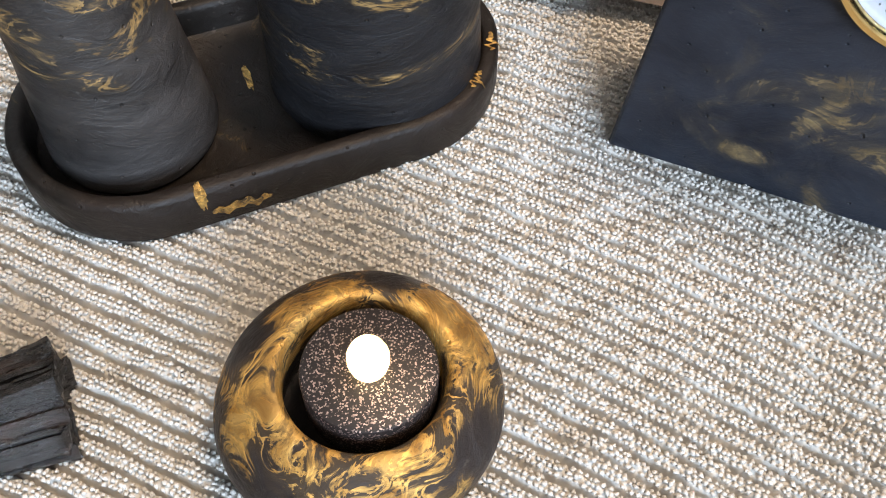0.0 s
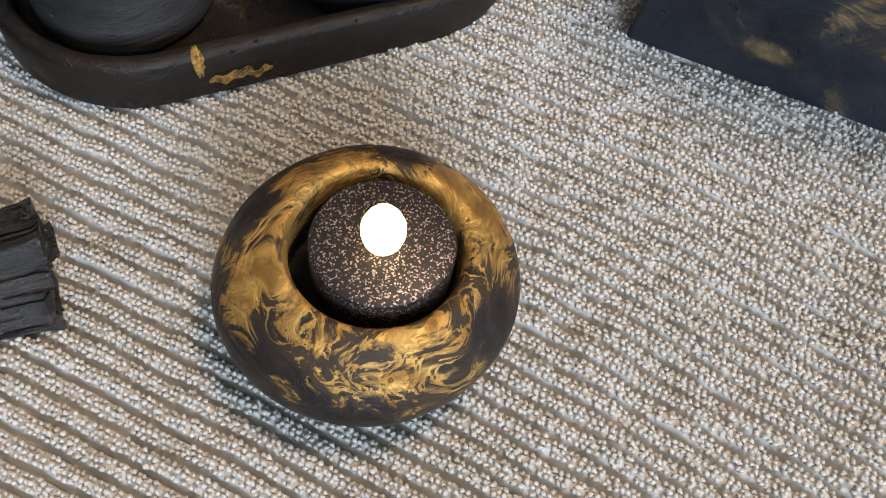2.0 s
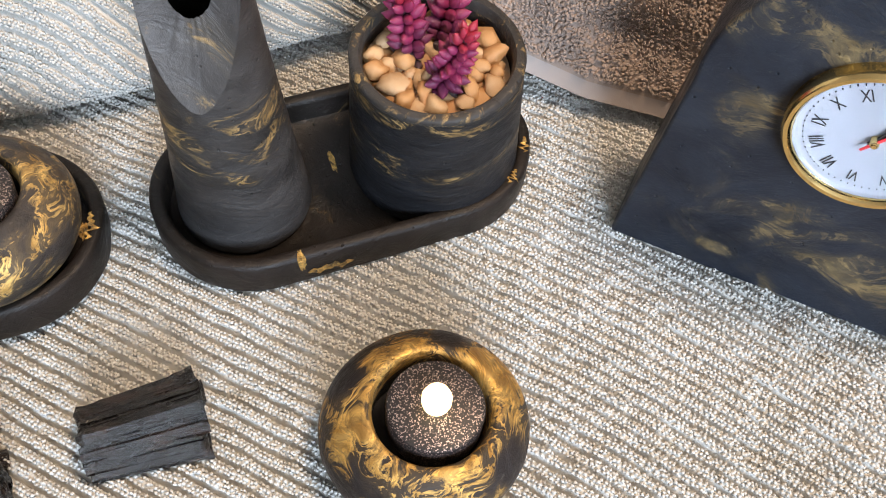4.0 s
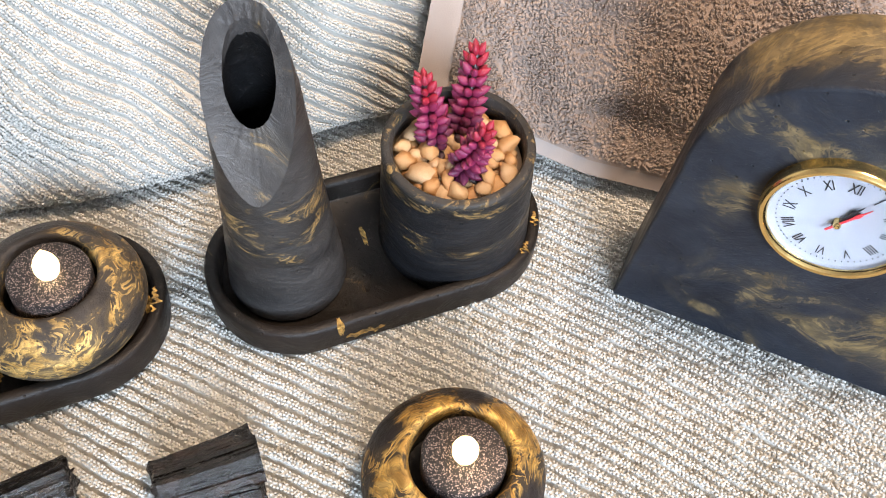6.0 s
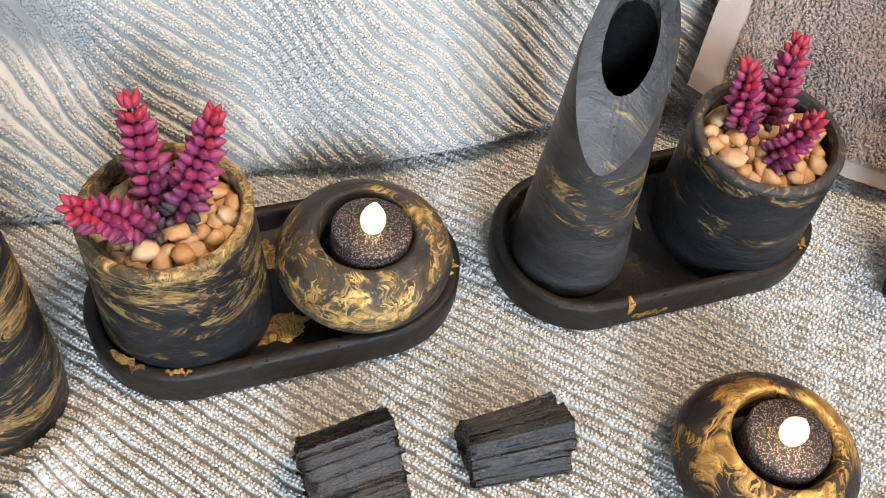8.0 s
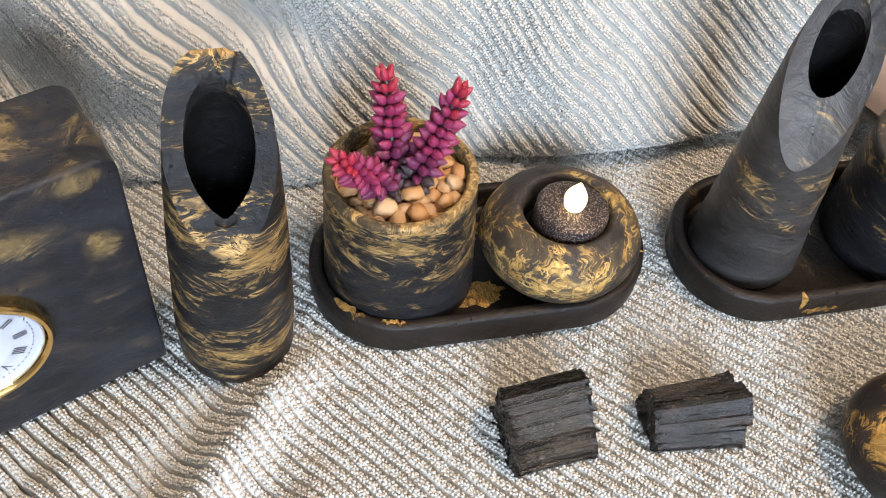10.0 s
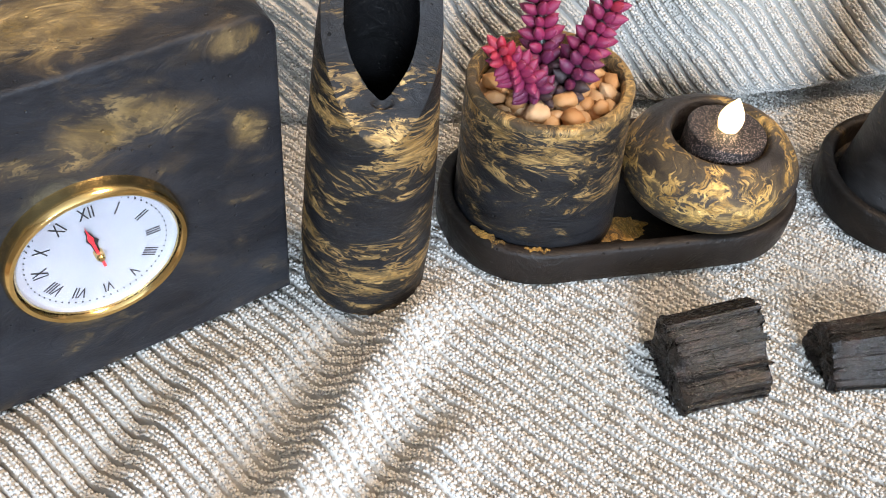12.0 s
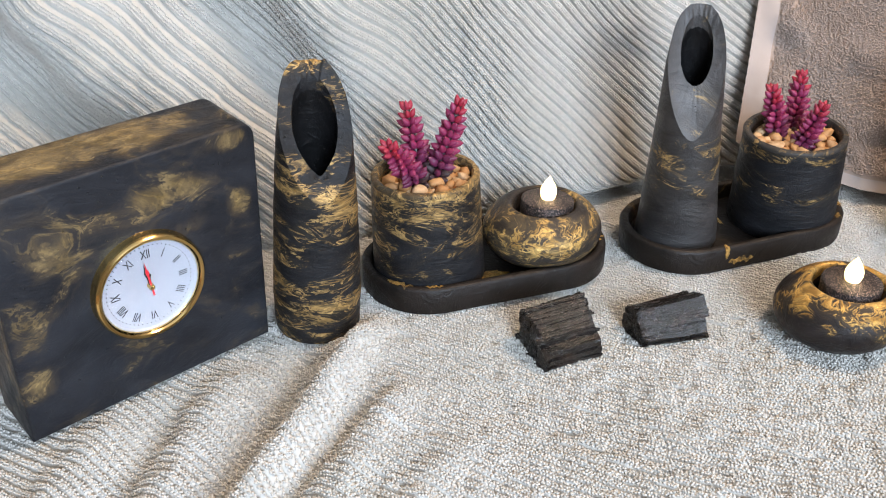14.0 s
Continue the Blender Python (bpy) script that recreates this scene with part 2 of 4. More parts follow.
b_.inputs["Transmission Weight"].default_value = 1.0
b_.inputs["IOR"].default_value = 1.12
FLAME, nt_, b_ = material("glowing_flame_bulb", 0.4, 0.0, (1.0, 0.9, 0.7))
b_.inputs["Emission Color"].default_value = (1.0, 0.70, 0.32, 1)
b_.inputs["Emission Strength"].default_value = 4.0
b_.inputs["Transmission Weight"].default_value = 0.0

GLITTER, nt_, b_ = material("brown_glitter", 0.5, 0.0, (0.03, 0.02, 0.018))
v_ = coords(nt_)
vor_ = node(nt_, "ShaderNodeTexVoronoi", Scale=2200.0)
nt_.links.new(v_, vor_.inputs["Vector"])
spark_ = ramp(nt_, mask_value(nt_, vor_.outputs["Color"]), [(0.70, 0.0), (0.80, 1.0)])
nt_.links.new(mix(nt_, spark_, (0.011, 0.008, 0.008), (0.52, 0.42, 0.38)), b_.inputs["Base Color"])
nt_.links.new(spark_, b_.inputs["Metallic"])
bump(nt_, b_, mask_value(nt_, vor_.outputs["Color"]), 0.7, 0.0006)

PEBBLES = [speckled("tan_pebble", ((0.44, 0.22, 0.08), (0.54, 0.32, 0.14), (0.36, 0.17, 0.06)), 160.0),
           speckled("cream_pebble", ((0.55, 0.36, 0.18), (0.60, 0.43, 0.26), (0.44, 0.25, 0.11)), 160.0),
           speckled("brown_pebble", ((0.36, 0.18, 0.07), (0.46, 0.27, 0.13), (0.55, 0.40, 0.24)), 160.0)]
LEAVES = [speckled("dark_green_leaf", ((0.025, 0.030, 0.026), (0.05, 0.035, 0.04), (0.06, 0.02, 0.03)), 120.0, 0.38),
          speckled("plum_leaf", ((0.15, 0.020, 0.062), (0.19, 0.032, 0.095), (0.11, 0.018, 0.050)), 120.0, 0.36),
          speckled("magenta_leaf", ((0.19, 0.018, 0.075), (0.24, 0.035, 0.12), (0.27, 0.022, 0.055)), 120.0, 0.36),
          speckled("red_tip_leaf", ((0.34, 0.016, 0.030), (0.38, 0.035, 0.06), (0.28, 0.018, 0.05)), 120.0, 0.36)]

COAL, nt_, b_ = material("black_striated_mineral", 0.3, 0.0, (0.012, 0.011, 0.011))
b_.inputs["Specular IOR Level"].default_value = 0.62
grain_ = noise_of(nt_, coords(nt_, (0.05, 1, 1)), 900.0, 6, 0.7)
# noise patches that tint the black mineral brownish
brownish_ = noise_of(nt_, coords(nt_, (0.4, 1, 1)), 130.0, 5, 0.65)
nt_.links.new(mix(nt_, ramp(nt_, brownish_, [(0.50, 0.0), (0.66, 0.8)]), ramp(nt_, grain_, [(0.40, (0.003, 0.003, 0.003)), (0.78, (0.016, 0.013, 0.012))]), (0.030, 0.017, 0.012)), b_.inputs["Base Color"])
nt_.links.new(ramp(nt_, noise_of(nt_, coords(nt_, (0.3, 1, 1)), 320.0, 5, 0.7), [(0.38, 0.06), (0.62, 0.34)]), b_.inputs["Roughness"])
bump(nt_, b_, noise_of(nt_, coords(nt_), 600.0, 4, 0.7), 0.5, 0.0007, bump(nt_, b_, grain_, 0.8, 0.0008))


def plain(name, colour, scale=3.0, rough=0.8):
    m, nt, b = material(name, rough)
    n = noise_of(nt, coords(nt), scale, 5, 0.6)
    dark = tuple(c * 0.85 for c in colour)
    nt.links.new(mix(nt, n, dark, colour), b.inputs["Base Color"])
    bump(nt, b, noise_of(nt, coords(nt), scale * 40, 3), 0.1, 0.002)
    return m


WALL_PAINT = plain("cream_wall_paint", (0.42, 0.39, 0.35))
CEILING_PAINT = plain("white_ceiling_paint", (0.80, 0.79, 0.77))
FLOOR_WOOD = plain("brown_floor_boards", (0.25, 0.17, 0.11), 6.0, 0.5)
TABLE_WOOD = plain("brown_table_wood", (0.30, 0.20, 0.12), 8.0, 0.45)
LAMP_WHITE = material("lit_lamp_diffuser", 0.5, 0.0, (0.8, 0.8, 0.8))[0]
lamp_bsdf = LAMP_WHITE.node_tree.nodes["Principled BSDF"]
lamp_bsdf.inputs["Emission Color"].default_value = (1.0, 0.85, 0.65, 1)
lamp_bsdf.inputs["Emission Strength"].default_value = 6.0


# ---- building helpers ----
def mesh_of(bm, name, mat, smooth=True, angle=None):
    me = bpy.data.meshes.new(name)
    bmesh.ops.recalc_face_normals(bm, faces=bm.faces)
    bm.to_mesh(me)
    bm.free()
    me.materials.append(mat)
    if smooth:
        me.shade_smooth()
        if angle:
            me.set_sharp_from_angle(angle=radians(angle))
    return me


def part(name, bm, mat, parent=None, label="", smooth=True, angle=40):
    ob = new(name, mesh_of(bm, name, mat, smooth, angle))
    ob.parent = parent
    return tagged(ob, label)


def thing(name, m, label, category, group="", kind=""):
    ob = new(name)
    ob.empty_display_size = 0.02
    ob.matrix_world = m
    return tagged(ob, label, category, group, kind)


def lathe(profile, seg=96, wobble=0.0, seed=0):
    """A turned form from (radius, height) pairs; radius 0 closes it."""
    bm = bmesh.new()
    rings = []
    for r, z in profile:
        if r <= 0:
            rings.append([bm.verts.new((0, 0, z))])
            continue
        ring = []
        for i in range(seg):
            a = 2 * math.pi * i / seg
            p = Vector((r * math.cos(a), r * math.sin(a), z))
            if wobble:
                p *= 1 + wobble * noise.noise(p * 30 + Vector((seed, 0, 0))) + 0.4 * wobble * noise.noise(p * 90 + Vector((0, seed, 0)))
            ring.append(bm.verts.new(p))
        rings.append(ring)
    for a, b in zip(rings, rings[1:]):
        for i in range(seg):
            j = (i + 1) % seg
            if len(a) == 1 and len(b) == 1:
                continue
            if len(a) == 1:
                bm.faces.new((a[0], b[i], b[j]))
            elif len(b) == 1:
                bm.faces.new((a[i], a[j], b[0]))
            else:
                bm.faces.new((a[i], a[j], b[j], b[i]))
    return bm


def block(x0, y0, z0, x1, y1, z1, bevel=0.0):
    bm = bmesh.new()
    bmesh.ops.create_cube(bm, size=1, matrix=Matrix.LocRotScale(((x0 + x1) / 2, (y0 + y1) / 2, (z0 + z1) / 2), None, (x1 - x0, y1 - y0, z1 - z0)))
    if bevel:
        bmesh.ops.bevel(bm, geom=list(bm.edges), offset=bevel, segments=2, affect="EDGES")
    return bm


def lattice(x, y, scale, seed):
    """Smooth random values between -1 and 1 over the plane."""
    g = np.random.RandomState(seed).uniform(-1, 1, (64, 64))
    u, v = np.asarray(x) / scale + 500.0, np.asarray(y) / scale + 500.0
    i, j = np.floor(u).astype(int), np.floor(v).astype(int)
    fu, fv = u - i, v - j
    fu, fv = fu * fu * (3 - 2 * fu), fv * fv * (3 - 2 * fv)
    i0, i1, j0, j1 = i % 64, (i + 1) % 64, j % 64, (j + 1) % 64
    return (g[i0, j0] * (1 - fu) + g[i1, j0] * fu) * (1 - fv) + (g[i0, j1] * (1 - fu) + g[i1, j1] * fu) * fv


def sheet(name, x, y, z, mat, keep=None):
    """One mesh from a grid of places."""
    n, m = x.shape
    me = bpy.data.meshes.new(name)
    me.vertices.add(n * m)
    me.vertices.foreach_set("co", np.stack([x, y, z], -1).reshape(-1))
    i = np.arange(n * m).reshape(n, m)
    quads = np.stack([i[:-1, :-1], i[1:, :-1], i[1:, 1:], i[:-1, 1:]], -1).reshape(-1, 4)
    if keep is not None:
        quads = quads[keep[:-1, :-1].reshape(-1)]
    me.loops.add(quads.size)
    me.loops.foreach_set("vertex_index", quads.reshape(-1))
    me.polygons.add(len(quads))
    me.polygons.foreach_set("loop_start", np.arange(len(quads)) * 4)
    me.update(calc_edges=True)
    me.validate()
    me.materials.append(mat)
    me.shade_smooth()
    return new(name, me)


def smooth_step(a, b, x):
    t = np.clip((np.asarray(x, float) - a) / (b - a), 0, 1)
    return t * t * (3 - 2 * t)


RIB = 0.0068


def rib_height(r, along, seed, high=0.0078):
    """Ridges of looped pile, knobbly along their length, with narrow furrows between."""
    p = r / RIB
    f = p - np.floor(p)
    crest = np.sqrt(np.maximum(0, 1 - np.abs(2 * f - 1) ** 2.0))
    return high * crest * (1 + 0.22 * lattice(along, r, 0.008, seed + 1) + 0.10 * lattice(along, r, 0.0025, seed + 2))


def crease(x, y, x0, lean, wide, high, far, near):
    """A fold that runs towards the table's front along x = x0 + lean * y and fades out between far and near."""
    return high * np.exp(-((x - x0 - lean * y) / wide) ** 2) * smooth_step(far, near, y)


def ground_height(x, y):
    x, y = np.asarray(x, float), np.asarray(y, float)
    z = 0.0105 + 0.0095 * smooth_step(-0.06, -0.20, x) + 0.0016 * lattice(x, y, 0.06, 3)
    z = z + crease(x, y, -0.2320, 0.125, 0.0125, 0.0170, 0.195, 0.135)
    z = z + crease(x, y, -0.2530, 0.03, 0.0100, -0.0100, 0.160, 0.120)
    z = z + crease(x, y, -0.2165, 0.24, 0.0080, -0.0085, 0.115, 0.080)
    z = z + crease(x, y, -0.1900, 0.16, 0.0130, 0.0075, 0.130, 0.085)
    z = z + crease(x, y, -0.2840, 0.00, 0.0140, 0.0085, 0.115, 0.070)
    z = z + crease(x, y, -0.3120, 0.00, 0.0110, -0.0085, 0.090, 0.045)
    z = z + crease(x, y, -0.3420, 0.00, 0.0150, 0.0070, 0.070, 0.020)
    return z + crease(x, y, -0.1500, 0.35, 0.0120, 0.0045, 0.100, 0.040)


def base_at(x, y):
    return float(ground_height(x, y)) + 0.0012


# ---- setting ----
def wall(name, *box):
    return tagged(part(name, block(*box), WALL_PAINT, smooth=False), "plain cream painted room wall", "wall", kind="structure")


wall("wall_north", -2.0, 1.8, -0.75, 2.0, 1.9, 1.9)
wall("wall_west", -2.1, -2.3, -0.75, -2.0, 1.9, 1.9)
wall("wall_east", 2.0, -2.3, -0.75, 2.1, 1.9, 1.9)
south = new("wall_south")
tagged(south, "plain cream painted wall with a window opening", "wall", kind="structure")
for box in ((-2.0, -2.3, -0.75, 0.50, -2.2, 1.9), (1.92, -2.3, -0.75, 2.0, -2.2, 1.9), (0.50, -2.3, -0.75, 1.92, -2.2, 0.50), (0.50, -2.3, 1.78, 1.92, -2.2, 1.9)):
    part("wall_panel", block(*box), WALL_PAINT, south, smooth=False)
tagged(part("ceiling", block(-2.1, -2.3, 1.9, 2.1, 1.9, 2.0), CEILING_PAINT, smooth=False), "white painted ceiling above the table", "ceiling", kind="structure")
tagged(part("floor", block(-2.1, -2.3, -0.85, 2.1, 1.9, -0.75), FLOOR_WOOD, smooth=False), "brown wooden floor below the table", "floor", kind="structure")
table = thing("table", pose(0, 0.2, 0), "brown wooden table under the pale towel", "table")
part("tabletop", block(-0.85, -0.6, -0.036, 0.85, 0.62, -0.006, 0.004), TABLE_WOOD, table)
for lx in (-0.78, 0.78):
    for ly in (-0.53, 0.55):
        part("leg", block(lx - 0.03, ly - 0.03, -0.75, lx + 0.03, ly + 0.03, -0.036, 0.003), TABLE_WOOD, table)
lamp = thing("ceiling_light", pose(0.62, 0.42, 1.86), "round white ceiling light with warm diffuser", "lamp")
part("housing", lathe([(0, 0.04), (0.24, 0.04), (0.25, 0.02), (0.24, 0.0), (0, 0.0)], 48), CEILING_PAINT, lamp)
part("diffuser", lathe([(0, -0.03), (0.15, -0.026), (0.22, -0.012), (0.235, 0.0)], 48), LAMP_WHITE, lamp)

# ribbed towel on the table
STEPS = np.array([0.0, 0.06, 0.22, 0.50, 0.78, 0.94])


def rib_rows(low, high):
    """Row places that crowd at the furrows."""
    first, last = int(low / RIB), int(high / RIB)
    return np.concatenate([(k + STEPS) * RIB for k in range(first, last)])


def tri_mesh(name, co, tris, mat):
    """A smooth mesh of triangles from arrays."""
    me = bpy.data.meshes.new(name)
    me.vertices.add(len(co))
    me.vertices.foreach_set("co", co.reshape(-1))
    me.loops.add(tris.size)
    me.loops.foreach_set("vertex_index", tris.reshape(-1))
    me.polygons.add(len(tris))
    me.polygons.foreach_set("loop_start", np.arange(len(tris)) * 3)
    me.update(calc_edges=True)
    me.materials.append(mat)
    me.shade_smooth()
    return new(name, me)


def unit(v):
    return v / np.linalg.norm(v, axis=-1, keepdims=True)


def axes_on(surface, c, r):
    """Places on a cloth with their directions along the rib, across it and outwards."""
    e = 0.0004
    p = surface(c, r)
    along = unit(surface(c + e, r) - surface(c - e, r))
    out = unit(np.cross(along, surface(c, r + e) - surface(c, r - e)))
    return p, along, np.cross(out, along), out


def loop_pile(parent, surface, low, high, first, last, pitch, seed, keep=None):
    """The loops of a ribbed terry: plump knots of yarn, three abreast on every rib."""
    rng = np.random.RandomState(seed)
    lane = np.array([0.31, 0.50, 0.69])
    rows = (np.arange(int(first / RIB), int(last / RIB))[:, None] + lane[None, :]).reshape(-1) * RIB
    c, r = np.meshgrid(np.arange(low, high, pitch), rows, indexing="ij")
    c = c + (np.arange(len(rows)) % 2)[None, :] * pitch * 0.5 + rng.uniform(-0.32, 0.32, c.shape) * pitch
    r = r + rng.uniform(-0.03, 0.03, r.shape) * RIB
    side = np.where(np.arange(len(rows)) % 2 == 0, 1.0, -1.0)[None, :] + 0 * c
    c, r, side = c.reshape(-1), r.reshape(-1), side.reshape(-1)
    if keep is not None:
        there = keep(c, r)
        c, r, side = c[there], r[there], side[there]
    p, along, across, out = axes_on(surface, c, r)
    n = len(c)
    turn = (side * 0.5 + rng.normal(0, 0.3, n))[:, None]
    d1 = np.cos(turn) * along + np.sin(turn) * across
    d2 = np.cross(out, d1)
    size = rng.uniform(0.85, 1.2, n)[:, None]
    d1, d2, up = d1 * size * 0.00130, d2 * size * 0.00098, out * size * 0.00104
    p = p + out * rng.uniform(0.0003, 0.0008, n)[:, None]
    co = np.stack([p + d1, p + d2, p - d1, p - d2, p + up, p - up], 1)
    faces = np.array([(0, 1, 4), (1, 2, 4), (2, 3, 4), (3, 0, 4), (1, 0, 5), (2, 1, 5), (3, 2, 5), (0, 3, 5)])
    tris = (np.arange(n) * 6)[:, None, None] + faces[None]
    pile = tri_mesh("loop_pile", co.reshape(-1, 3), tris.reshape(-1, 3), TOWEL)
    pile.parent = parent
    return tagged(pile, "", kind="stuff")


def table_cloth(c, r):
    bend_ = -0.29 * c - 0.48 * np.maximum(0, c - 0.06) ** 2 + 0.0035 * lattice(c, r, 0.12, 8) + 0.006 * lattice(c, r * 0.4, 0.25, 9) + 0.0006 * lattice(c, r, 0.02, 10) + 0.0003 * lattice(c, r, 0.006, 15)
    y = r + bend_
    return np.stack([c, y, ground_height(c, y) - 0.0076 + rib_height(r, c, 11)], -1)


def cloth_sheet(name, surface, cols, rows, keep=None):
    c, r = np.meshgrid(cols, rows, indexing="ij")
    p = surface(c, r)
    return sheet(name, p[..., 0], p[..., 1], p[..., 2], TOWEL, None if keep is None else keep(c, r))


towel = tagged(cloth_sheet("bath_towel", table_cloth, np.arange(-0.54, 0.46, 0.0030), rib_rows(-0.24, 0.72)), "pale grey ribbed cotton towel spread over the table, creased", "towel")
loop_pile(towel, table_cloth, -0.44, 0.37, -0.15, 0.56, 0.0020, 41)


# second towel propped up behind, with a rolled lower fold
def back_base(x):
    return np.interp(x, [-0.75, -0.50, -0.36, -0.27, -0.19, -0.13, -0.07, -0.01, 0.05, 0.15, 0.55],
                     [0.20, 0.22, 0.245, 0.29, 0.345, 0.366, 0.402, 0.442, 0.482, 0.530, 0.56])


LINE = np.arange(-0.85, 0.22, 0.002)
SLOPE = np.interp(LINE, [-0.80, -0.45, -0.30, -0.18, -0.10, 0.0, 0.16], [0.70, 0.80, 0.95, 1.20, 1.25, 0.85, 0.80])
FALL = np.cumsum(SLOPE) * 0.002
FALL = FALL - np.interp(-0.3, LINE, FALL)
# the fold seen end on: from under the roll, round its front and up the leaning cloth
ARC = np.arange(-0.06, 0.50, 0.0005)
HEADING = np.radians(62 + 128 * smooth_step(0.016, -0.024, ARC))
ARC_Y, ARC_Z = np.cumsum(np.cos(HEADING)) * 0.0005, np.cumsum(np.sin(HEADING)) * 0.0005
ARC_Y, ARC_Z = ARC_Y - ARC_Y.min(), ARC_Z - ARC_Z.min()


def rise(s, k):
    return k * 1.35 - np.interp(s, LINE, FALL) - 0.022 * lattice(s, k, 0.16, 23)


def propped_cloth(s, k):
    h = np.clip(rise(s, k), -0.055, 0.47)
    up = np.maximum(h, 0)
    y = back_base(s) + 0.008 * lattice(s, s * 0, 0.09, 21) + np.interp(h, ARC, ARC_Y)
    z = 0.0150 + 0.0060 * smooth_step(-0.20, -0.10, s) + np.interp(h, ARC, ARC_Z)
    soft = smooth_step(0.0, 0.08, up)
    left = smooth_step(-0.20, -0.34, s)
    billow = 0.017 * lattice(s + 0.5 * h, h * 0.5, 0.085, 25) + 0.007 * lattice(s, h, 0.05, 26)
    folds = 0.022 * left * np.sin(2 * math.pi * (k + 0.010) / 0.12) + 0.008 * (1 - left) * np.sin(2 * math.pi * (s + 0.35 * h) / 0.13 + 0.8)
    nap = rib_height(k, s, 12, 0.0076)
    return np.stack([s, y - (billow + folds) * soft - 0.85 * nap, z + 0.5 * nap], -1)


backdrop_towel = cloth_sheet("propped_towel", propped_cloth, np.arange(-0.80, 0.16, 0.0032), rib_rows(-0.38, 0.72), lambda s, k: (rise(s, k) > -0.055) & (rise(s, k) < 0.465))
tagged(backdrop_towel, "pale grey ribbed towel propped up behind the ornaments in soft folds", "towel")
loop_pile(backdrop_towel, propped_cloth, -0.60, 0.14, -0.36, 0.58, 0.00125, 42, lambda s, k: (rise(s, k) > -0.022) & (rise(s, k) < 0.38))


# brown towel with its woven band
def brown_cloth(u, h):
    hem_y = np.interp(u, [0, 0.06, 0.11, 0.16, 0.3, 0.62], [0.462, 0.455, 0.447, 0.445, 0.45, 0.47])
    hem_z = np.interp(u, [0, 0.06, 0.11, 0.16, 0.62], [0.062, 0.040, 0.030, 0.026, 0.022])
    x = 0.045 + u + 0.07 * h * (1 - u / 0.62)
    y = hem_y + 0.50 * h - 0.015 * lattice(u * 0.8 + 0.6 * h, h - 0.4 * u, 0.07, 31) * smooth_step(0, 0.05, h) * smooth_step(-0.01, 0.07, u) - 0.007 * lattice(u, h, 0.03, 32) * smooth_step(0, 0.04, h)
    z = hem_z + 0.84 * h - 0.006 * smooth_step(0.006, 0.0, h)
    return np.stack([x, y, z], -1)


bs, bh = np.meshgrid(np.arange(0.0, 0.62, 0.0026), np.arange(0.0, 0.46, 0.0026), indexing="ij")
bp = brown_cloth(bs, bh)
brown = tagged(sheet("brown_towel", bp[..., 0], bp[..., 1], bp[..., 2], TAUPE), "taupe brown plush towel draped beside the grey one", "towel")
brown.data.materials.append(SELVEDGE)
band = np.zeros((bs.shape[0] - 1, bs.shape[1] - 1), int)
band[:7, :] = 1
band[:, :2] = 1
brown.data.polygons.foreach_set("material_index", band.reshape(-1))


def tuft_pile(parent, count, seed):
    """Long plush tufts of the brown towel, combed this way and that."""
    rng = np.random.RandomState(seed)
    u, h = rng.uniform(0.020, 0.36, count), rng.uniform(0.008, 0.33, count)
    p, along, across, out = axes_on(brown_cloth, u, h)
    out = np.where(out[:, 1:2] > 0, -out, out)
    way = (4.5 * lattice(u, h, 0.035, 61) + 1.2 * lattice(u, h, 0.009, 62) + rng.normal(0, 0.35, count) - 1.2)[:, None]
    lean = np.cos(way) * along + np.sin(way) * across
    flat = np.cross(out, lean)
    size = rng.uniform(0.75, 1.25, count)[:, None]
    tip = p + size * (0.0024 * lean + 0.0022 * out)
    mid = p + size * (0.0009 * lean + 0.0016 * out)
    w = 0.00070 * size
    co = np.stack([p + flat * w * 0.7, p - flat * w * 0.7, mid + flat * w, mid - flat * w, mid + out * w, tip], 1)
    faces = np.array([(0, 2, 4), (0, 4, 1), (1, 4, 3), (2, 5, 4), (4, 5, 3), (2, 3, 5)])
    tris = (np.arange(count) * 6)[:, None, None] + faces[None]
    pile = tri_mesh("loop_pile", co.reshape(-1, 3), tris.reshape(-1, 3), TAUPE)
    pile.parent = parent
    return tagged(pile, "", kind="stuff")


tuft_pile(brown, 62000, 43)


# ---- trays, pots, vases ----
def tray_bm(half, r):
    """A stadium-shaped tray with a raised lip."""
    rings = [(r - 0.003, 0.0), (r - 0.0006, 0.0012), (r, 0.004), (r, 0.0195), (r - 0.0010, 0.0212), (r - 0.0022, 0.0218),
             (r - 0.0052, 0.0218), (r - 0.0064, 0.0210), (r - 0.0072, 0.0190), (r - 0.0082, 0.0085), (r - 0.0100, 0.0072), (r - 0.0300, 0.0070)]
    bm = bmesh.new()
    n, loops = 40, []
    for rad, z in rings:
        loop = []
        for side in (1, -1):
            for i in range(n + 1):
                a = math.pi * (i / n - 0.5) + (0 if side > 0 else math.pi)
                p = Vector((side * half + rad * math.cos(a), rad * math.sin(a), z))
                k = 1 + 0.006 * noise.noise(p * 60)
                loop.append(bm.verts.new((p.x * k, p.y * k, p.z + 0.0004 * noise.noise(p * 80))))
        loops.append(loop)
    for a, b in zip(loops, loops[1:]):
        for i in range(len(a)):
            j = (i + 1) % len(a)
            bm.faces.new((a[i], a[j], b[j], b[i]))
    bm.faces.new(loops[0][::-1])
    bm.faces.new(loops[-1])
    return bm


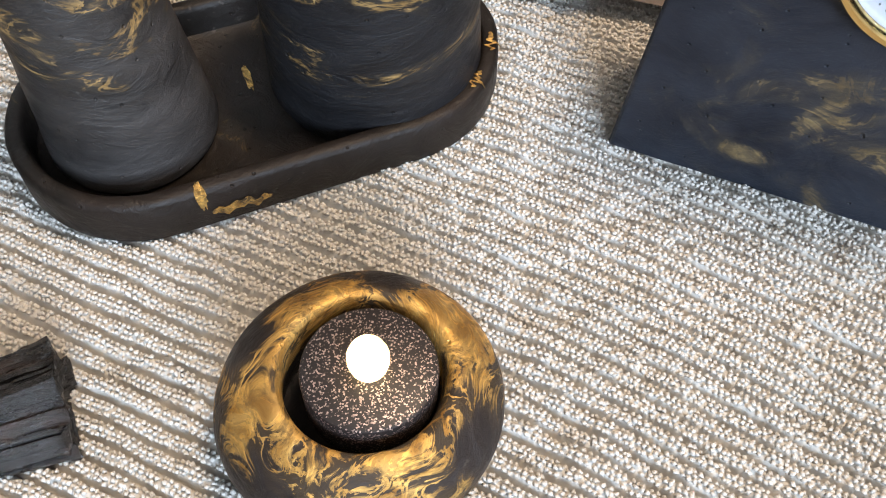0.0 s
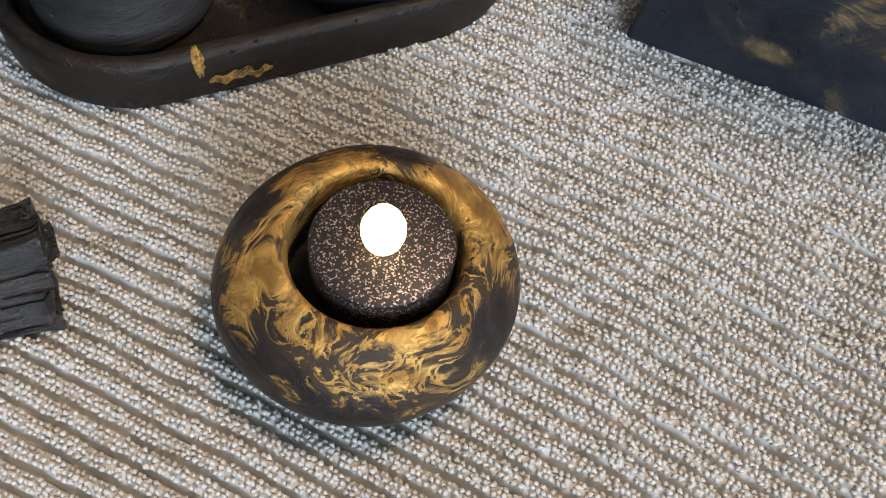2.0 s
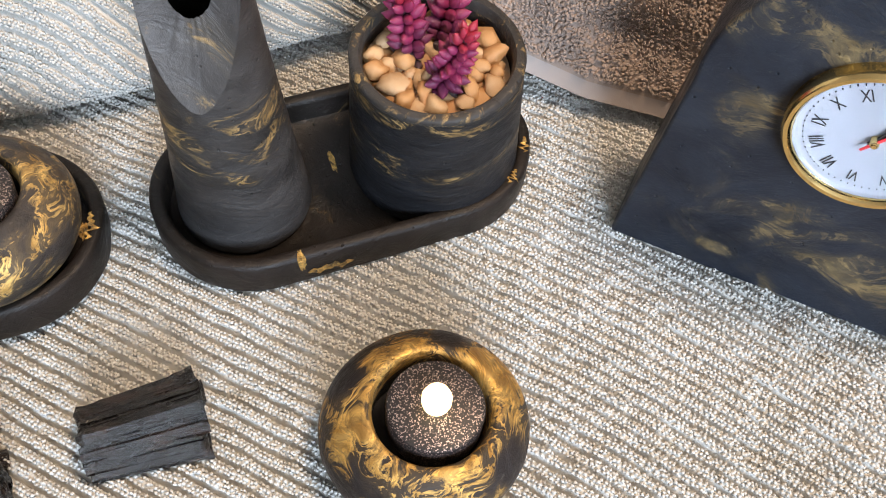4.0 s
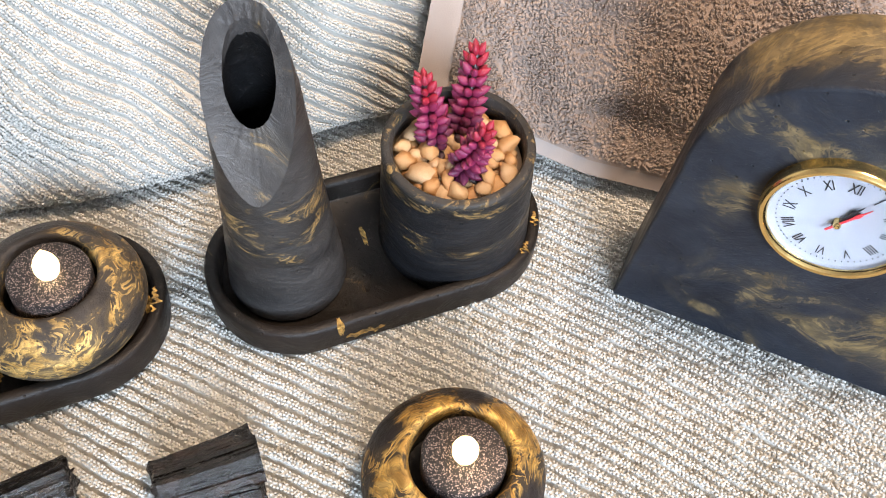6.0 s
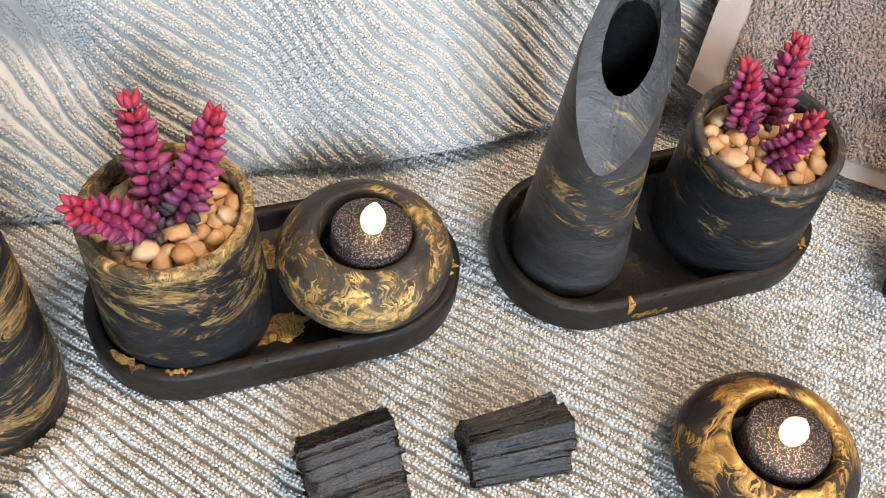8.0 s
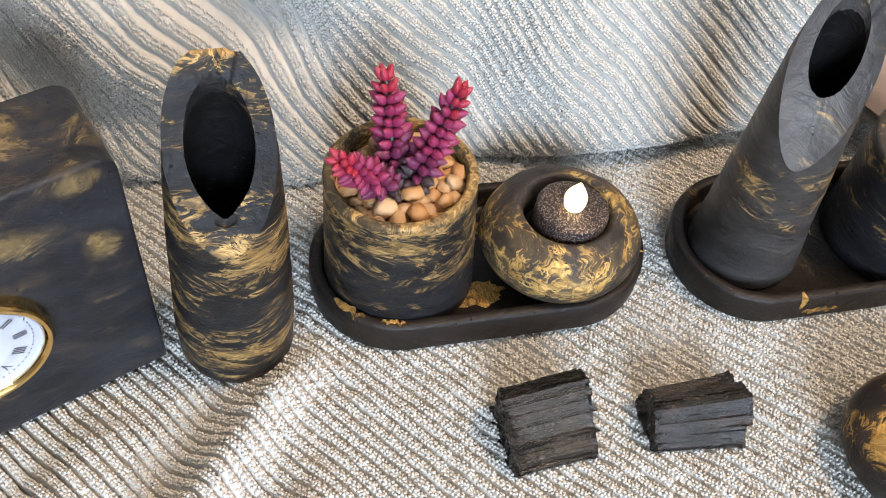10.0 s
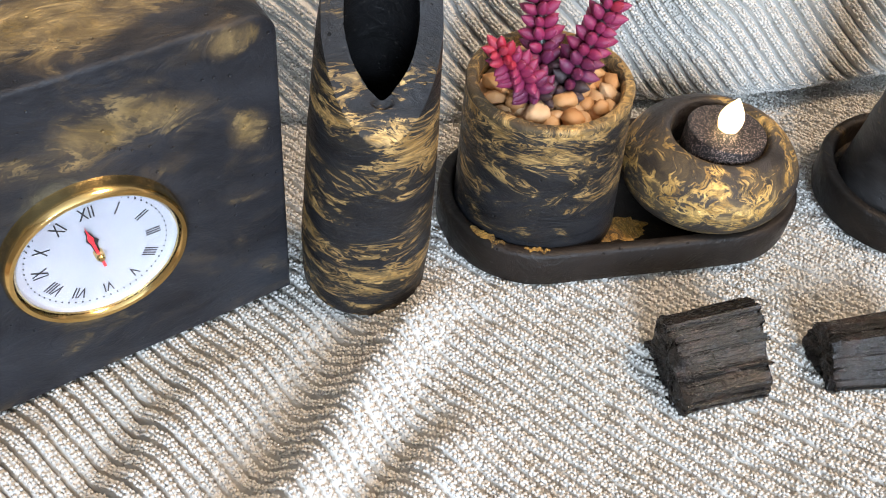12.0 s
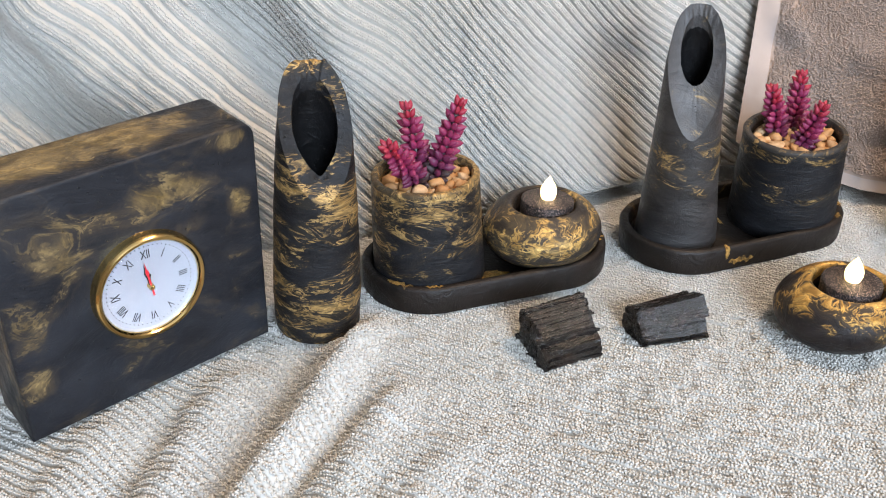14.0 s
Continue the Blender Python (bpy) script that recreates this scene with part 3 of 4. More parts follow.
def pot_bm(r0, r1, high, wall_=0.0052, deep=0.03, seed=0):
    return lathe([(0, 0), (r0 - 0.004, 0), (r0 - 0.0012, 0.0012), (r0, 0.004), *[(r0 + (r1 - r0) * k / 10, 0.004 + (high - 0.006) * k / 10) for k in range(1, 11)],
                  (r1 - 0.0006, high - 0.0006), (r1 - 0.0016, high), (r1 - wall_ + 0.001, high), (r1 - wall_, high - 0.001), (r1 - wall_ - 0.0005, high - deep), (0, high - deep)], 96, 0.006, seed)


def vase_bm(radii, high, facing, front, slope, thick=0.0092, seed=0, notch=0.0, offset=0.0, crest=0.45, chip=0.0):
    """A tapering tube cut slantwise, like a bamboo mouth: facing is the cut's side, front the height of its lowest point. offset thickens the wall in front and thins it behind, crest bends the cut along its middle, chip breaks the tip."""
    bm = bmesh.new()
    seg, lev = 120, 34
    fx, fy = Vector(facing).normalized()
    zs, rs = [p for p, q in radii], [q for p, q in radii]

    def radius(z):
        return float(np.interp(z, zs, rs))

    def depth(a, inset):
        return inset * (1 + offset * (math.cos(a) * fx + math.sin(a) * fy))

    reach = radius(front)

    def top(a, inset):
        ahead, beside = math.cos(a) * fx + math.sin(a) * fy, abs(math.cos(a) * fy - math.sin(a) * fx)
        z = high
        for _ in range(30):
            r = radius(z) - depth(a, inset)
            target = min(high - 0.3 * inset, front + slope * (reach - r * ahead) + crest * (1 - 0.8 * min(1, inset / thick)) * r * math.sqrt(beside * beside + 0.01))
            if inset > thick * 0.8:
                target -= notch * math.exp(-((1 - ahead) / 0.05))
            z = 0.5 * z + 0.5 * target
        z -= chip * max(0, -ahead - 0.55) * (0.5 + noise.noise(Vector((a * 5, seed, 0))) + 0.5 * noise.noise(Vector((a * 13, inset * 300, seed))))
        return z + 0.0007 * noise.noise(Vector((9 * math.cos(a), 9 * math.sin(a), seed + inset * 90)))

    def ring(level, inset, z0):
        out = []
        for i in range(seg):
            a = 2 * math.pi * i / seg
            z = z0 + (top(a, inset) - z0) * level
            r = radius(z) - depth(a, inset)
            p = Vector((r * math.cos(a), r * math.sin(a), z))
            k = 1 + 0.010 * noise.noise(Vector((p.x * 40, p.y * 40, p.z * 60 + seed))) + 0.005 * noise.noise(Vector((p.x * 90, p.y * 90, p.z * 260 + seed)))
            out.append(bm.verts.new((p.x * k, p.y * k, p.z)))
        return out

    def skin(rings):
        for a, b in zip(rings, rings[1:]):
            for i in range(seg):
                j = (i + 1) % seg
                bm.faces.new((a[i], a[j], b[j], b[i]))

    rings = [ring(0, 0.004, 0.0), ring(0, 0.0008, 0.0015)] + [ring(k / lev, 0, 0.004) for k in range(lev + 1)]
    skin(rings)
    bm.faces.new(rings[0][::-1])
    outside, bm = bm, bmesh.new()
    skin([ring(1, 0.0, 0.004), ring(1, 0.0006, 0.0045)] + [ring(1, thick * k / 6, 0.004) for k in range(1, 6)] + [ring(1, thick - 0.0005, 0.004), ring(1, thick, 0.004), ring(0.94, thick, 0.03)])
    mouth, bm = bm, bmesh.new()
    rings = [ring(0.95 - 0.95 * k / 12, thick - 0.0002, 0.03) for k in range(13)]
    skin(rings)
    bm.faces.new(rings[-1])
    return outside, mouth, bm


def vase(m, forms, mat, mouth_mat, label, mouth_label):
    v = thing("vase", m, label, "vase", "slanted vases")
    part("body", forms[0], mat, v)
    part("mouth", forms[1], mouth_mat, v, mouth_label)
    part("inner_wall", forms[2], HOLLOW_SHADE, v, "hollow inside, its shade coloured near black")
    return v


G1 = base_at(0.04, 0.367)
G2 = base_at(-0.148, 0.266) - 0.001
def inlay_flat(cx, cy, z, rx, ry, seed):
    """A thin ragged flake of gold lying on a level face."""
    bm = bmesh.new()
    rings = []
    for lift, k in ((0.0, 1.0), (0.0004, 0.94)):
        ring = []
        for i in range(40):
            a = 2 * math.pi * i / 40
            f = k * (1 + 0.45 * noise.noise(Vector((2.2 * math.cos(a), 2.2 * math.sin(a), seed))) + 0.25 * noise.noise(Vector((6 * math.cos(a), 6 * math.sin(a), seed + 9))))
            ring.append(bm.verts.new((cx + rx * f * math.cos(a), cy + ry * f * math.sin(a), z + lift)))
        rings.append(ring)
    for i in range(40):
        j = (i + 1) % 40
        bm.faces.new((rings[0][i], rings[0][j], rings[1][j], rings[1][i]))
    bm.faces.new(rings[1])
    return bm


def inlay_rim(half, r, path, seed):
    """A gold vein over the lip: path gives (distance along the lip, start height, end height), the height running from the inner edge over the top and down outside."""
    bm = bmesh.new()

    def at(u, v):
        # u along the lip from the middle of the front, v from 0 (inner edge) over the top to 1 (foot)
        lip = 0.0075
        if v < 0.3:
            rad, z = r - lip + lip * v / 0.3 * 0.93, 0.0222
        else:
            rad, z = r + 0.0004, 0.0205 - 0.0190 * (v - 0.3) / 0.7
        if abs(u) <= half:
            return Vector((u, -rad, z))
        side = 1 if u > 0 else -1
        a = -math.pi / 2 + side * (abs(u) - half) / r
        return Vector((side * half + rad * math.cos(a), rad * math.sin(a), z))

    rows = []
    for u, v0, v1 in path:
        rows.append([bm.verts.new(at(u + 0.0006 * noise.noise(Vector((u * 900, k, seed))), v0 + (v1 - v0) * k / 8)) for k in range(9)])
    for a, b in zip(rows, rows[1:]):
        for k in range(8):
            bm.faces.new((a[k], a[k + 1], b[k + 1], b[k]))
    return bm


def vein(u0, u1, v_mid, v_wide, seed, n=24):
    out = []
    for k in range(n + 1):
        u = u0 + (u1 - u0) * k / n
        w = v_wide * math.sin(math.pi * min(1, (k + 0.6) / (n + 1.2))) ** 0.5 * (0.6 + 0.6 * abs(noise.noise(Vector((k * 0.45, seed, 0)))))
        c = v_mid + 0.16 * noise.noise(Vector((k * 0.25, seed + 4, 2)))
        out.append((u, max(0.01, c - w), min(0.98, c + w)))
    return out


def tray(m, label, flats, veins):
    t = thing("tray", m, label, "tray", "concrete trays")
    part("dish", tray_bm(0.0475, 0.0495), TRAY_DARK, t)
    for seed, f in enumerate(flats):
        part("gold_flake", inlay_flat(*f, seed + 2), GOLD_LEAF, t, "worn gold inlay")
    for seed, f in enumerate(veins):
        part("gold_vein", inlay_rim(0.0475, 0.0495, vein(*f, seed), seed), GOLD_LEAF, t, "worn gold vein")
    return t


tray(pose(0.0405, 0.3690, G1, 2.0, 0, 31), "black concrete stadium-shaped tray with gold cracks, on the towel",
     [(-0.004, 0.012, 0.0071, 0.0015, 0.007)],
     [(-0.0385, -0.0350, 0.36, 0.34), (-0.0345, -0.012, 0.72, 0.13), (0.076, 0.086, 0.16, 0.07), (0.099, 0.110, 0.18, 0.08)])
tray(pose(-0.148, 0.266, G2, 0, 1.5, 32), "black concrete stadium-shaped tray with a gilded floor patch",
     [(-0.006, -0.022, 0.0071, 0.015, 0.009), (-0.002, 0.026, 0.0071, 0.008, 0.010), (0.085, -0.006, 0.0073, 0.003, 0.006)],
     [(-0.098, -0.076, 0.16, 0.14), (-0.066, -0.052, 0.14, 0.08), (0.100, 0.118, 0.10, 0.10)])

vase_a = vase(pose(-0.0045, 0.3435, G1 + 0.0072, 4.0, 0, 0), vase_bm([(0, 0.0332), (0.05, 0.0284), (0.11, 0.0238), (0.15, 0.0215), (0.176, 0.0182), (0.200, 0.0135)], 0.194, (0.10, -1), 0.098, 2.30, 0.0094, seed=3, offset=0.50, chip=0.004), VASE_DARK, CUT_GREY,
              "tall black concrete vase with slanted mouth, standing in a tray", "rough grey slanted cut with a chipped tip")
vase_b = vase(pose(-0.253, 0.171, base_at(-0.253, 0.171) - 0.001, 1.5, 4.5, 0), vase_bm([(0, 0.0295), (0.03, 0.0304), (0.10, 0.0275), (0.15, 0.0240), (0.192, 0.0195)], 0.190, (0.50, -0.86), 0.110, 1.80, 0.0088, seed=7, notch=0.004, offset=0.1, crest=0.2, chip=0.003), VASE_BANDED, VASE_BANDED,
              "tall gold-banded black concrete vase with slanted mouth on the towel", "gold-streaked slanted cut")

def plant_pot(m, r0, r1, high, seed, mat, rim_mat, label, rim_label):
    p = thing("plant_pot", m, label, "plant pot", "plant pots")
    part("body", pot_bm(r0, r1, high, seed=seed), mat, p)
    w = 0.0052
    part("rim", lathe([(r1 + 0.0002, high - 0.0030), (r1 + 0.0003, high - 0.0012), (r1 - 0.0006, high + 0.0001), (r1 - 0.0016, high + 0.0004), (r1 - w + 0.0010, high + 0.0004), (r1 - w - 0.0001, high - 0.0008), (r1 - w - 0.0006, high - 0.0050)], 96, 0.007, seed), rim_mat, p, rim_label)
    return p


plant_pot(pose(0.0815, 0.3905, G1 + 0.0072, 4.0, 0, 0), 0.0430, 0.0398, 0.082, 2, POT_DARK, RIM_DARK, "dark concrete plant pot with faint gold veins, in a tray", "grey worn rim with a gold patch")
plant_pot(pose(-0.187, 0.2405, G2 + 0.0072, 0.5, -0.5, 0), 0.0420, 0.0390, 0.086, 5, POT_VEINED, RIM_GOLD, "black concrete plant pot with gold-veined sides and rim, in a tray", "rim patched with worn gold")


# ---- tea light balls ----
def ball_bm(r, half, hole, seed, lean=(0, 0)):
    """A squashed hollow ball whose rounded lip turns down into a round well for a candle; lean shifts the well off the middle."""
    prof = []
    for k in range(26):
        a = -math.pi / 2 * 0.80 + (math.pi / 2 * 0.80 + math.acos(min(1, (hole + 0.0055) / r))) * k / 25
        prof.append((r * math.cos(a), half + half * math.sin(a)))
    z = prof[-1][1]
    low = prof[0]
    outside = lathe([(0, low[1]), (low[0] * 0.8, low[1])] + prof + [(hole + 0.0036, z + 0.0007), (hole + 0.0019, z + 0.0004), (hole + 0.0007, z - 0.0009), (hole + 0.0001, z - 0.0028), (hole - 0.0003, z - 0.0060), (hole - 0.0006, z - 0.0120)], 128, 0.010, seed)
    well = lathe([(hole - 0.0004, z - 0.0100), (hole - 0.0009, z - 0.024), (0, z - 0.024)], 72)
    for bm in (outside, well):
        for v in bm.verts:
            k = v.co.z - half
            v.co.x += lean[0] * k
            v.co.y += lean[1] * k
    return outside, well


def candle_holder(m, forms, mat, label):
    h = thing("candle_holder", m, label, "candle holder", "candle holders")
    part("body", forms[0], mat, h)
    part("well", forms[1], HOLLOW_SHADE, h, "hollow well for the tea light, its shade coloured near black")
    return h


def tea_light(m, label):
    tl = thing("tea_light", m, label, "tea light", "tea lights")
    part("case", lathe([(0, 0), (0.0195, 0), (0.0200, 0.0006), (0.0202, 0.0150), (0.0198, 0.0162), (0.0188, 0.0168), (0.0060, 0.0168), (0, 0.0168)], 72), GLITTER, tl)
    prof = [(0.0045, 0.0160), (0.0054, 0.0180), (0.0061, 0.0210), (0.0061, 0.0240), (0.0052, 0.0268), (0.0036, 0.0298), (0.0018, 0.0326), (0.0006, 0.0344), (0, 0.0350)]
    part("flame", lathe(prof, 32), FLAME, tl, "glowing warm white flame-shaped bulb")
    return tl


gb = base_at(0.106, 0.238) - 0.0054
candle_holder(pose(0.1066, 0.2365, gb, 0, 0, 20), ball_bm(0.0440, 0.0265, 0.0240, 1, (0.14, -0.05)), BALL_GOLD, "round black concrete candle holder washed with gold, on the towel")
tea_light(pose(0.1105, 0.2372, gb + 0.0316, 1, 1, 0), "brown glitter tea light glowing in a gilded ball")
candle_holder(pose(-0.1078, 0.2850, G2 + 0.0045), ball_bm(0.0455, 0.0278, 0.0238, 4, (0.06, -0.02)), BALL_SWIRL, "round black concrete candle holder with gold swirls, in a tray")
tea_light(pose(-0.1045, 0.2828, G2 + 0.0410, -3, 3, 0), "dark glitter tea light glowing in a swirled ball")


# ---- succulents and gravel ----
def leaf_mesh(mat):
    bm = bmesh.new()
    bmesh.ops.create_icosphere(bm, subdivisions=2, radius=1)
    for v in bm.verts:
        t = v.co.z
        k = (1 - 0.22 * t) * (1 - max(0, t) ** 3 * 0.88)
        v.co = Vector((v.co.x * 0.56 * k, v.co.y * 0.52 * k, (t + 1) * 1.06))
    return mesh_of(bm, "leaf", mat)


LEAF_MESHES = [leaf_mesh(m) for m in LEAVES]


def spike(plant, base, tip, whorls, rng, r_leaf=0.0047):
    """One upright shoot: a stem with whorls of plump pointed leaves."""
    base, tip = Vector(base), Vector(tip)
    axis = tip - base
    turn = axis.to_track_quat("Z", "Y").to_matrix().to_4x4()
    stem = part("stem", lathe([(0, 0), (0.0026, 0), (0.0020, axis.length * 0.9), (0, axis.length * 0.92)], 12), LEAVES[0], plant)
    stem.matrix_world = Matrix.Translation(base) @ turn
    for k in range(whorls):
        f = k / (whorls - 1)
        n = 6 if f < 0.85 else 5
        for j in range(n):
            a = 2 * math.pi * (j + 0.22 * k) / n + rng.uniform(-0.12, 0.12)
            tilt = radians(68 - 40 * f ** 4 + rng.uniform(-8, 8))
            size = r_leaf * (1.08 - 0.30 * f ** 2) * rng.uniform(0.9, 1.1)
            c = f + rng.uniform(-0.08, 0.08)
            mi = 0 if c < 0.10 else 1 if c < 0.36 else 2 if c < 0.84 else 3
            leaf = new("leaf", LEAF_MESHES[mi])
            leaf.parent = stem
            leaf.matrix_basis = Matrix.Translation((0.0012 * math.cos(a), 0.0012 * math.sin(a), axis.length * (0.04 + 0.84 * f))) @ pose(0, 0, 0, 0, 0, math.degrees(a)) @ pose(0, 0, 0, 0, math.degrees(tilt), 0) @ Matrix.Scale(size, 4)
    return stem


def pebble_meshes(seed):
    out = []
    rng = random.Random(seed)
    for i in range(9):
        bm = bmesh.new()
        bmesh.ops.create_icosphere(bm, subdivisions=2, radius=1)
        s = Vector((rng.uniform(0.9, 1.35), rng.uniform(0.75, 1.0), rng.uniform(0.6, 0.85)))
        cuts = [(Vector((rng.uniform(-1, 1), rng.uniform(-1, 1), rng.uniform(-1, 1))).normalized(), rng.uniform(0.68, 0.92)) for _ in range(7)]
        for v in bm.verts:
            for way, far in cuts:
                v.co -= way * max(0.0, v.co.dot(way) - far)
            p = v.co.copy() * 1.20
            v.co = Vector((p.x * s.x, p.y * s.y, p.z * s.z)) * (1 + 0.26 * noise.noise(p * 1.1 + Vector((i * 7.3, seed, 0))) + 0.20 * noise.noise(p * 2.6 + Vector((0, i * 3.1, seed))))
        out.append(mesh_of(bm, "pebble", PEBBLES[(0, 1, 0, 2, 0, 1, 0, 1, 2)[i]], True, 60))
    return out


PEBBLE_MESHES = pebble_meshes(2)


def gravel(m, radius, label, seed):
    g = thing("gravel", m, label, "gravel")
    rng = random.Random(seed)
    placed = []
    for layer, (tries, gap) in enumerate(((900, 1.55), (500, 1.9))):
        for _ in range(tries):
            a, d = rng.uniform(0, 2 * math.pi), radius * math.sqrt(rng.random())
            s = rng.uniform(0.0036, 0.0058)
            if d + s * 0.9 > radius:
                continue
            x, y = d * math.cos(a), d * math.sin(a)
            if any(l == layer and (x - px) ** 2 + (y - py) ** 2 < ((s + ps) * gap / 2) ** 2 for px, py, ps, l in placed):
                continue
            placed.append((x, y, s, layer))
            p = new("pebble", rng.choice(PEBBLE_MESHES))
            p.parent = g
            p.matrix_basis = pose(x, y, layer * 0.0042 - 0.004 + 0.002 * (1 - (d / radius) ** 2), rng.uniform(-30, 30), rng.uniform(-30, 30), rng.uniform(0, 360)) @ Matrix.Scale(s, 4)
    part("bed", lathe([(0, -0.012), (radius + 0.001, -0.012), (radius + 0.001, -0.005), (0, -0.004)], 48), PEBBLES[2], g)
    return g


gravel(Matrix.Translation((0.0812, 0.3840, G1 + 0.0072 + 0.0740)) @ pose(0, 0, 0, 4, 0, 0), 0.0335, "tan and cream pebbles filling the dark plant pot", 4)
gravel(pose(-0.187, 0.2400, G2 + 0.0072 + 0.0800), 0.0328, "tan and cream pebbles filling the veined plant pot", 9)
rng_a = random.Random(14)
plant_a = thing("succulent", pose(0.080, 0.386, 0.088), "purple plastic succulent with three leafy spikes in pebbles", "succulent", "succulents")
bpy.context.view_layer.update()
for b0, t0, n0 in (((0.082, 0.392, 0.086), (0.084, 0.421, 0.140), 10), ((0.072, 0.388, 0.087), (0.059, 0.398, 0.133), 9), ((0.083, 0.375, 0.084), (0.097, 0.371, 0.130), 9)):
    spike(plant_a, b0, t0, n0 + 1, rng_a)
plant_b = thing("succulent", pose(-0.185, 0.234, 0.104), "magenta plastic succulent with red-tipped leafy spikes in pebbles", "succulent", "succulents")
bpy.context.view_layer.update()
for b0, t0, n0 in (((-0.190, 0.240, 0.103), (-0.206, 0.261, 0.155), 9), ((-0.181, 0.238, 0.102), (-0.164, 0.258, 0.163), 10), ((-0.188, 0.231, 0.104), (-0.206, 0.202, 0.147), 10)):
    spike(plant_b, b0, t0, n0 + 1, rng_a, 0.0049)


# ---- mineral lumps ----
def mineral_bm(outline, length, seed, taper=(1.0, 1.0), ragged=0.006):
    """A splintery prism along x: flat fibres side by side, each with its own height, breaks and end."""
    rng = random.Random(seed)
    fibres = []
    n = len(outline)
    for i in range(n):
        a, b = Vector(outline[i]), Vector(outline[(i + 1) % n])
        out = Vector((b.y - a.y, a.x - b.x)).normalized()
        t = 0.0
        span = (b - a).length
        while t < span - 1e-6:
            wide = min(span - t, rng.choice((0.0008, 0.0012, 0.0018, 0.0030)))
            if span - t - wide < 0.0006:
                wide = span - t
            fibres.append((a.lerp(b, t / span), a.lerp(b, (t + wide) / span), out, rng.uniform(-0.0017, 0.0004), [rng.uniform(0.1, 0.9) for _ in range(3)], [rng.uniform(-0.0007, 0.0003) for _ in range(4)]))
            t += wide
    bm = bmesh.new()
    ends = {}
    for side in (0, 1):
        far = 0.0
        for i in range(len(fibres)):
            if i == 0 or rng.random() < 0.30:
                far = rng.uniform(-ragged, 0.0008)
            ends[side, i] = far
    rings = []
    m = 30
    for s in range(m + 1):
        f = s / m
        ring = []
        for i, (p, q, out, lift, breaks, steps) in enumerate(fibres):
            level = lift + steps[sum(f > x for x in breaks)]
            edge = max(0.0, abs(2 * f - 1) - 0.86) / 0.14
            for c in (p, q):
                g = (c + out * (level - 0.0009 * edge * (0.4 + rng.random()))) * (taper[0] + (taper[1] - taper[0]) * f)
                x = -length / 2 - ends[0, i] + f * (length + ends[0, i] + ends[1, i])
                ring.append(bm.verts.new((x, g.x, g.y)))
        rings.append(ring)
    count = len(rings[0])
    for a, b in zip(rings, rings[1:]):
        for i in range(count):
            j = (i + 1) % count
            bm.faces.new((a[i], a[j], b[j], b[i]))
    for ring, sign in ((rings[0], -1), (rings[-1], 1)):
        last = ring
        for shrink in (0.82, 0.60, 0.38, 0.16):
            nxt = []
            for v in ring:
                y, z = v.co.y * shrink, v.co.z * shrink
                step = math.floor(4 * noise.noise(Vector((y * 130, z * 130, seed + sign)))) / 4
                nxt.append(bm.verts.new((sign * (length / 2 - ragged * 0.35) + sign * 0.0032 * step + 0.0006 * noise.noise(Vector((y * 700, z * 700, seed))), y, z)))
            for i in range(count):
                j = (i + 1) % count
                bm.faces.new((last[i], last[j], nxt[j], nxt[i]))
            last = nxt
        bm.faces.new(last)
    return bm


lump_a = tagged(part("mineral_lump", mineral_bm([(-0.0150, -0.0110), (-0.0165, -0.0060), (-0.0030, 0.0125), (0.0160, 0.0070), (0.0165, -0.0110)], 0.053, 3, (0.86, 1.03), 0.0045), COAL, angle=22),
                "long black striated mineral lump lying on the towel", "mineral", "black mineral lumps")
lump_a.matrix_world = pose(-0.0100, 0.2165, base_at(-0.010, 0.2165) + 0.0110, 0, 0, 30)
lump_b = tagged(part("mineral_lump", mineral_bm([(-0.0205, -0.0145), (-0.0215, -0.0020), (-0.0135, 0.0005), (-0.0130, 0.0060), (0.0060, 0.0190), (0.0150, 0.0130), (0.0170, -0.0145)], 0.047, 8, (0.97, 1.0), 0.0042), COAL, angle=22),
                "chunky black mineral lump with glittering flat top", "mineral", "black mineral lumps")
lump_b.matrix_world = pose(-0.0835, 0.1815, base_at(-0.0835, 0.1815) + 0.0142, 0, 0, 37)


# ---- clocks ----
def slab(outline, depth, bevel):
    """A block from a front outline in x and z, reaching back along y, with softened edges."""
    bm = bmesh.new()
    front = [bm.verts.new((x, 0, z)) for x, z in outline]
    face = bm.faces.new(front)
    out = bmesh.ops.extrude_face_region(bm, geom=[face])
    for v in out["geom"]:
        if isinstance(v, bmesh.types.BMVert):
            v.co.y = depth
    bm.edges.ensure_lookup_table()
    rim = [e for e in bm.edges if abs(e.verts[0].co.y - e.verts[1].co.y) < 1e-6]
    bmesh.ops.bevel(bm, geom=rim, offset=bevel, segments=3, affect="EDGES", profile=0.6)
    return bm


ROMAN = ("XII", "I", "II", "III", "IIII", "V", "VI", "VII", "VIII", "IX", "X", "XI")


def numeral(text, size):
    c = bpy.data.curves.new("numeral", "FONT")
    c.body, c.size, c.align_x, c.align_y, c.extrude, c.offset = text, size, "CENTER", "CENTER", 0.00005, 0.00003
    ob = bpy.data.objects.new("numeral", c)
    scene.collection.objects.link(ob)
    bpy.context.view_layer.update()
    me = bpy.data.meshes.new_from_object(ob.evaluated_get(bpy.context.evaluated_depsgraph_get()))
    bpy.data.objects.remove(ob)
    me.materials.clear()
    me.materials.append(INK)
    return me


NUMERALS = [numeral(t, 0.0080) for t in ROMAN]


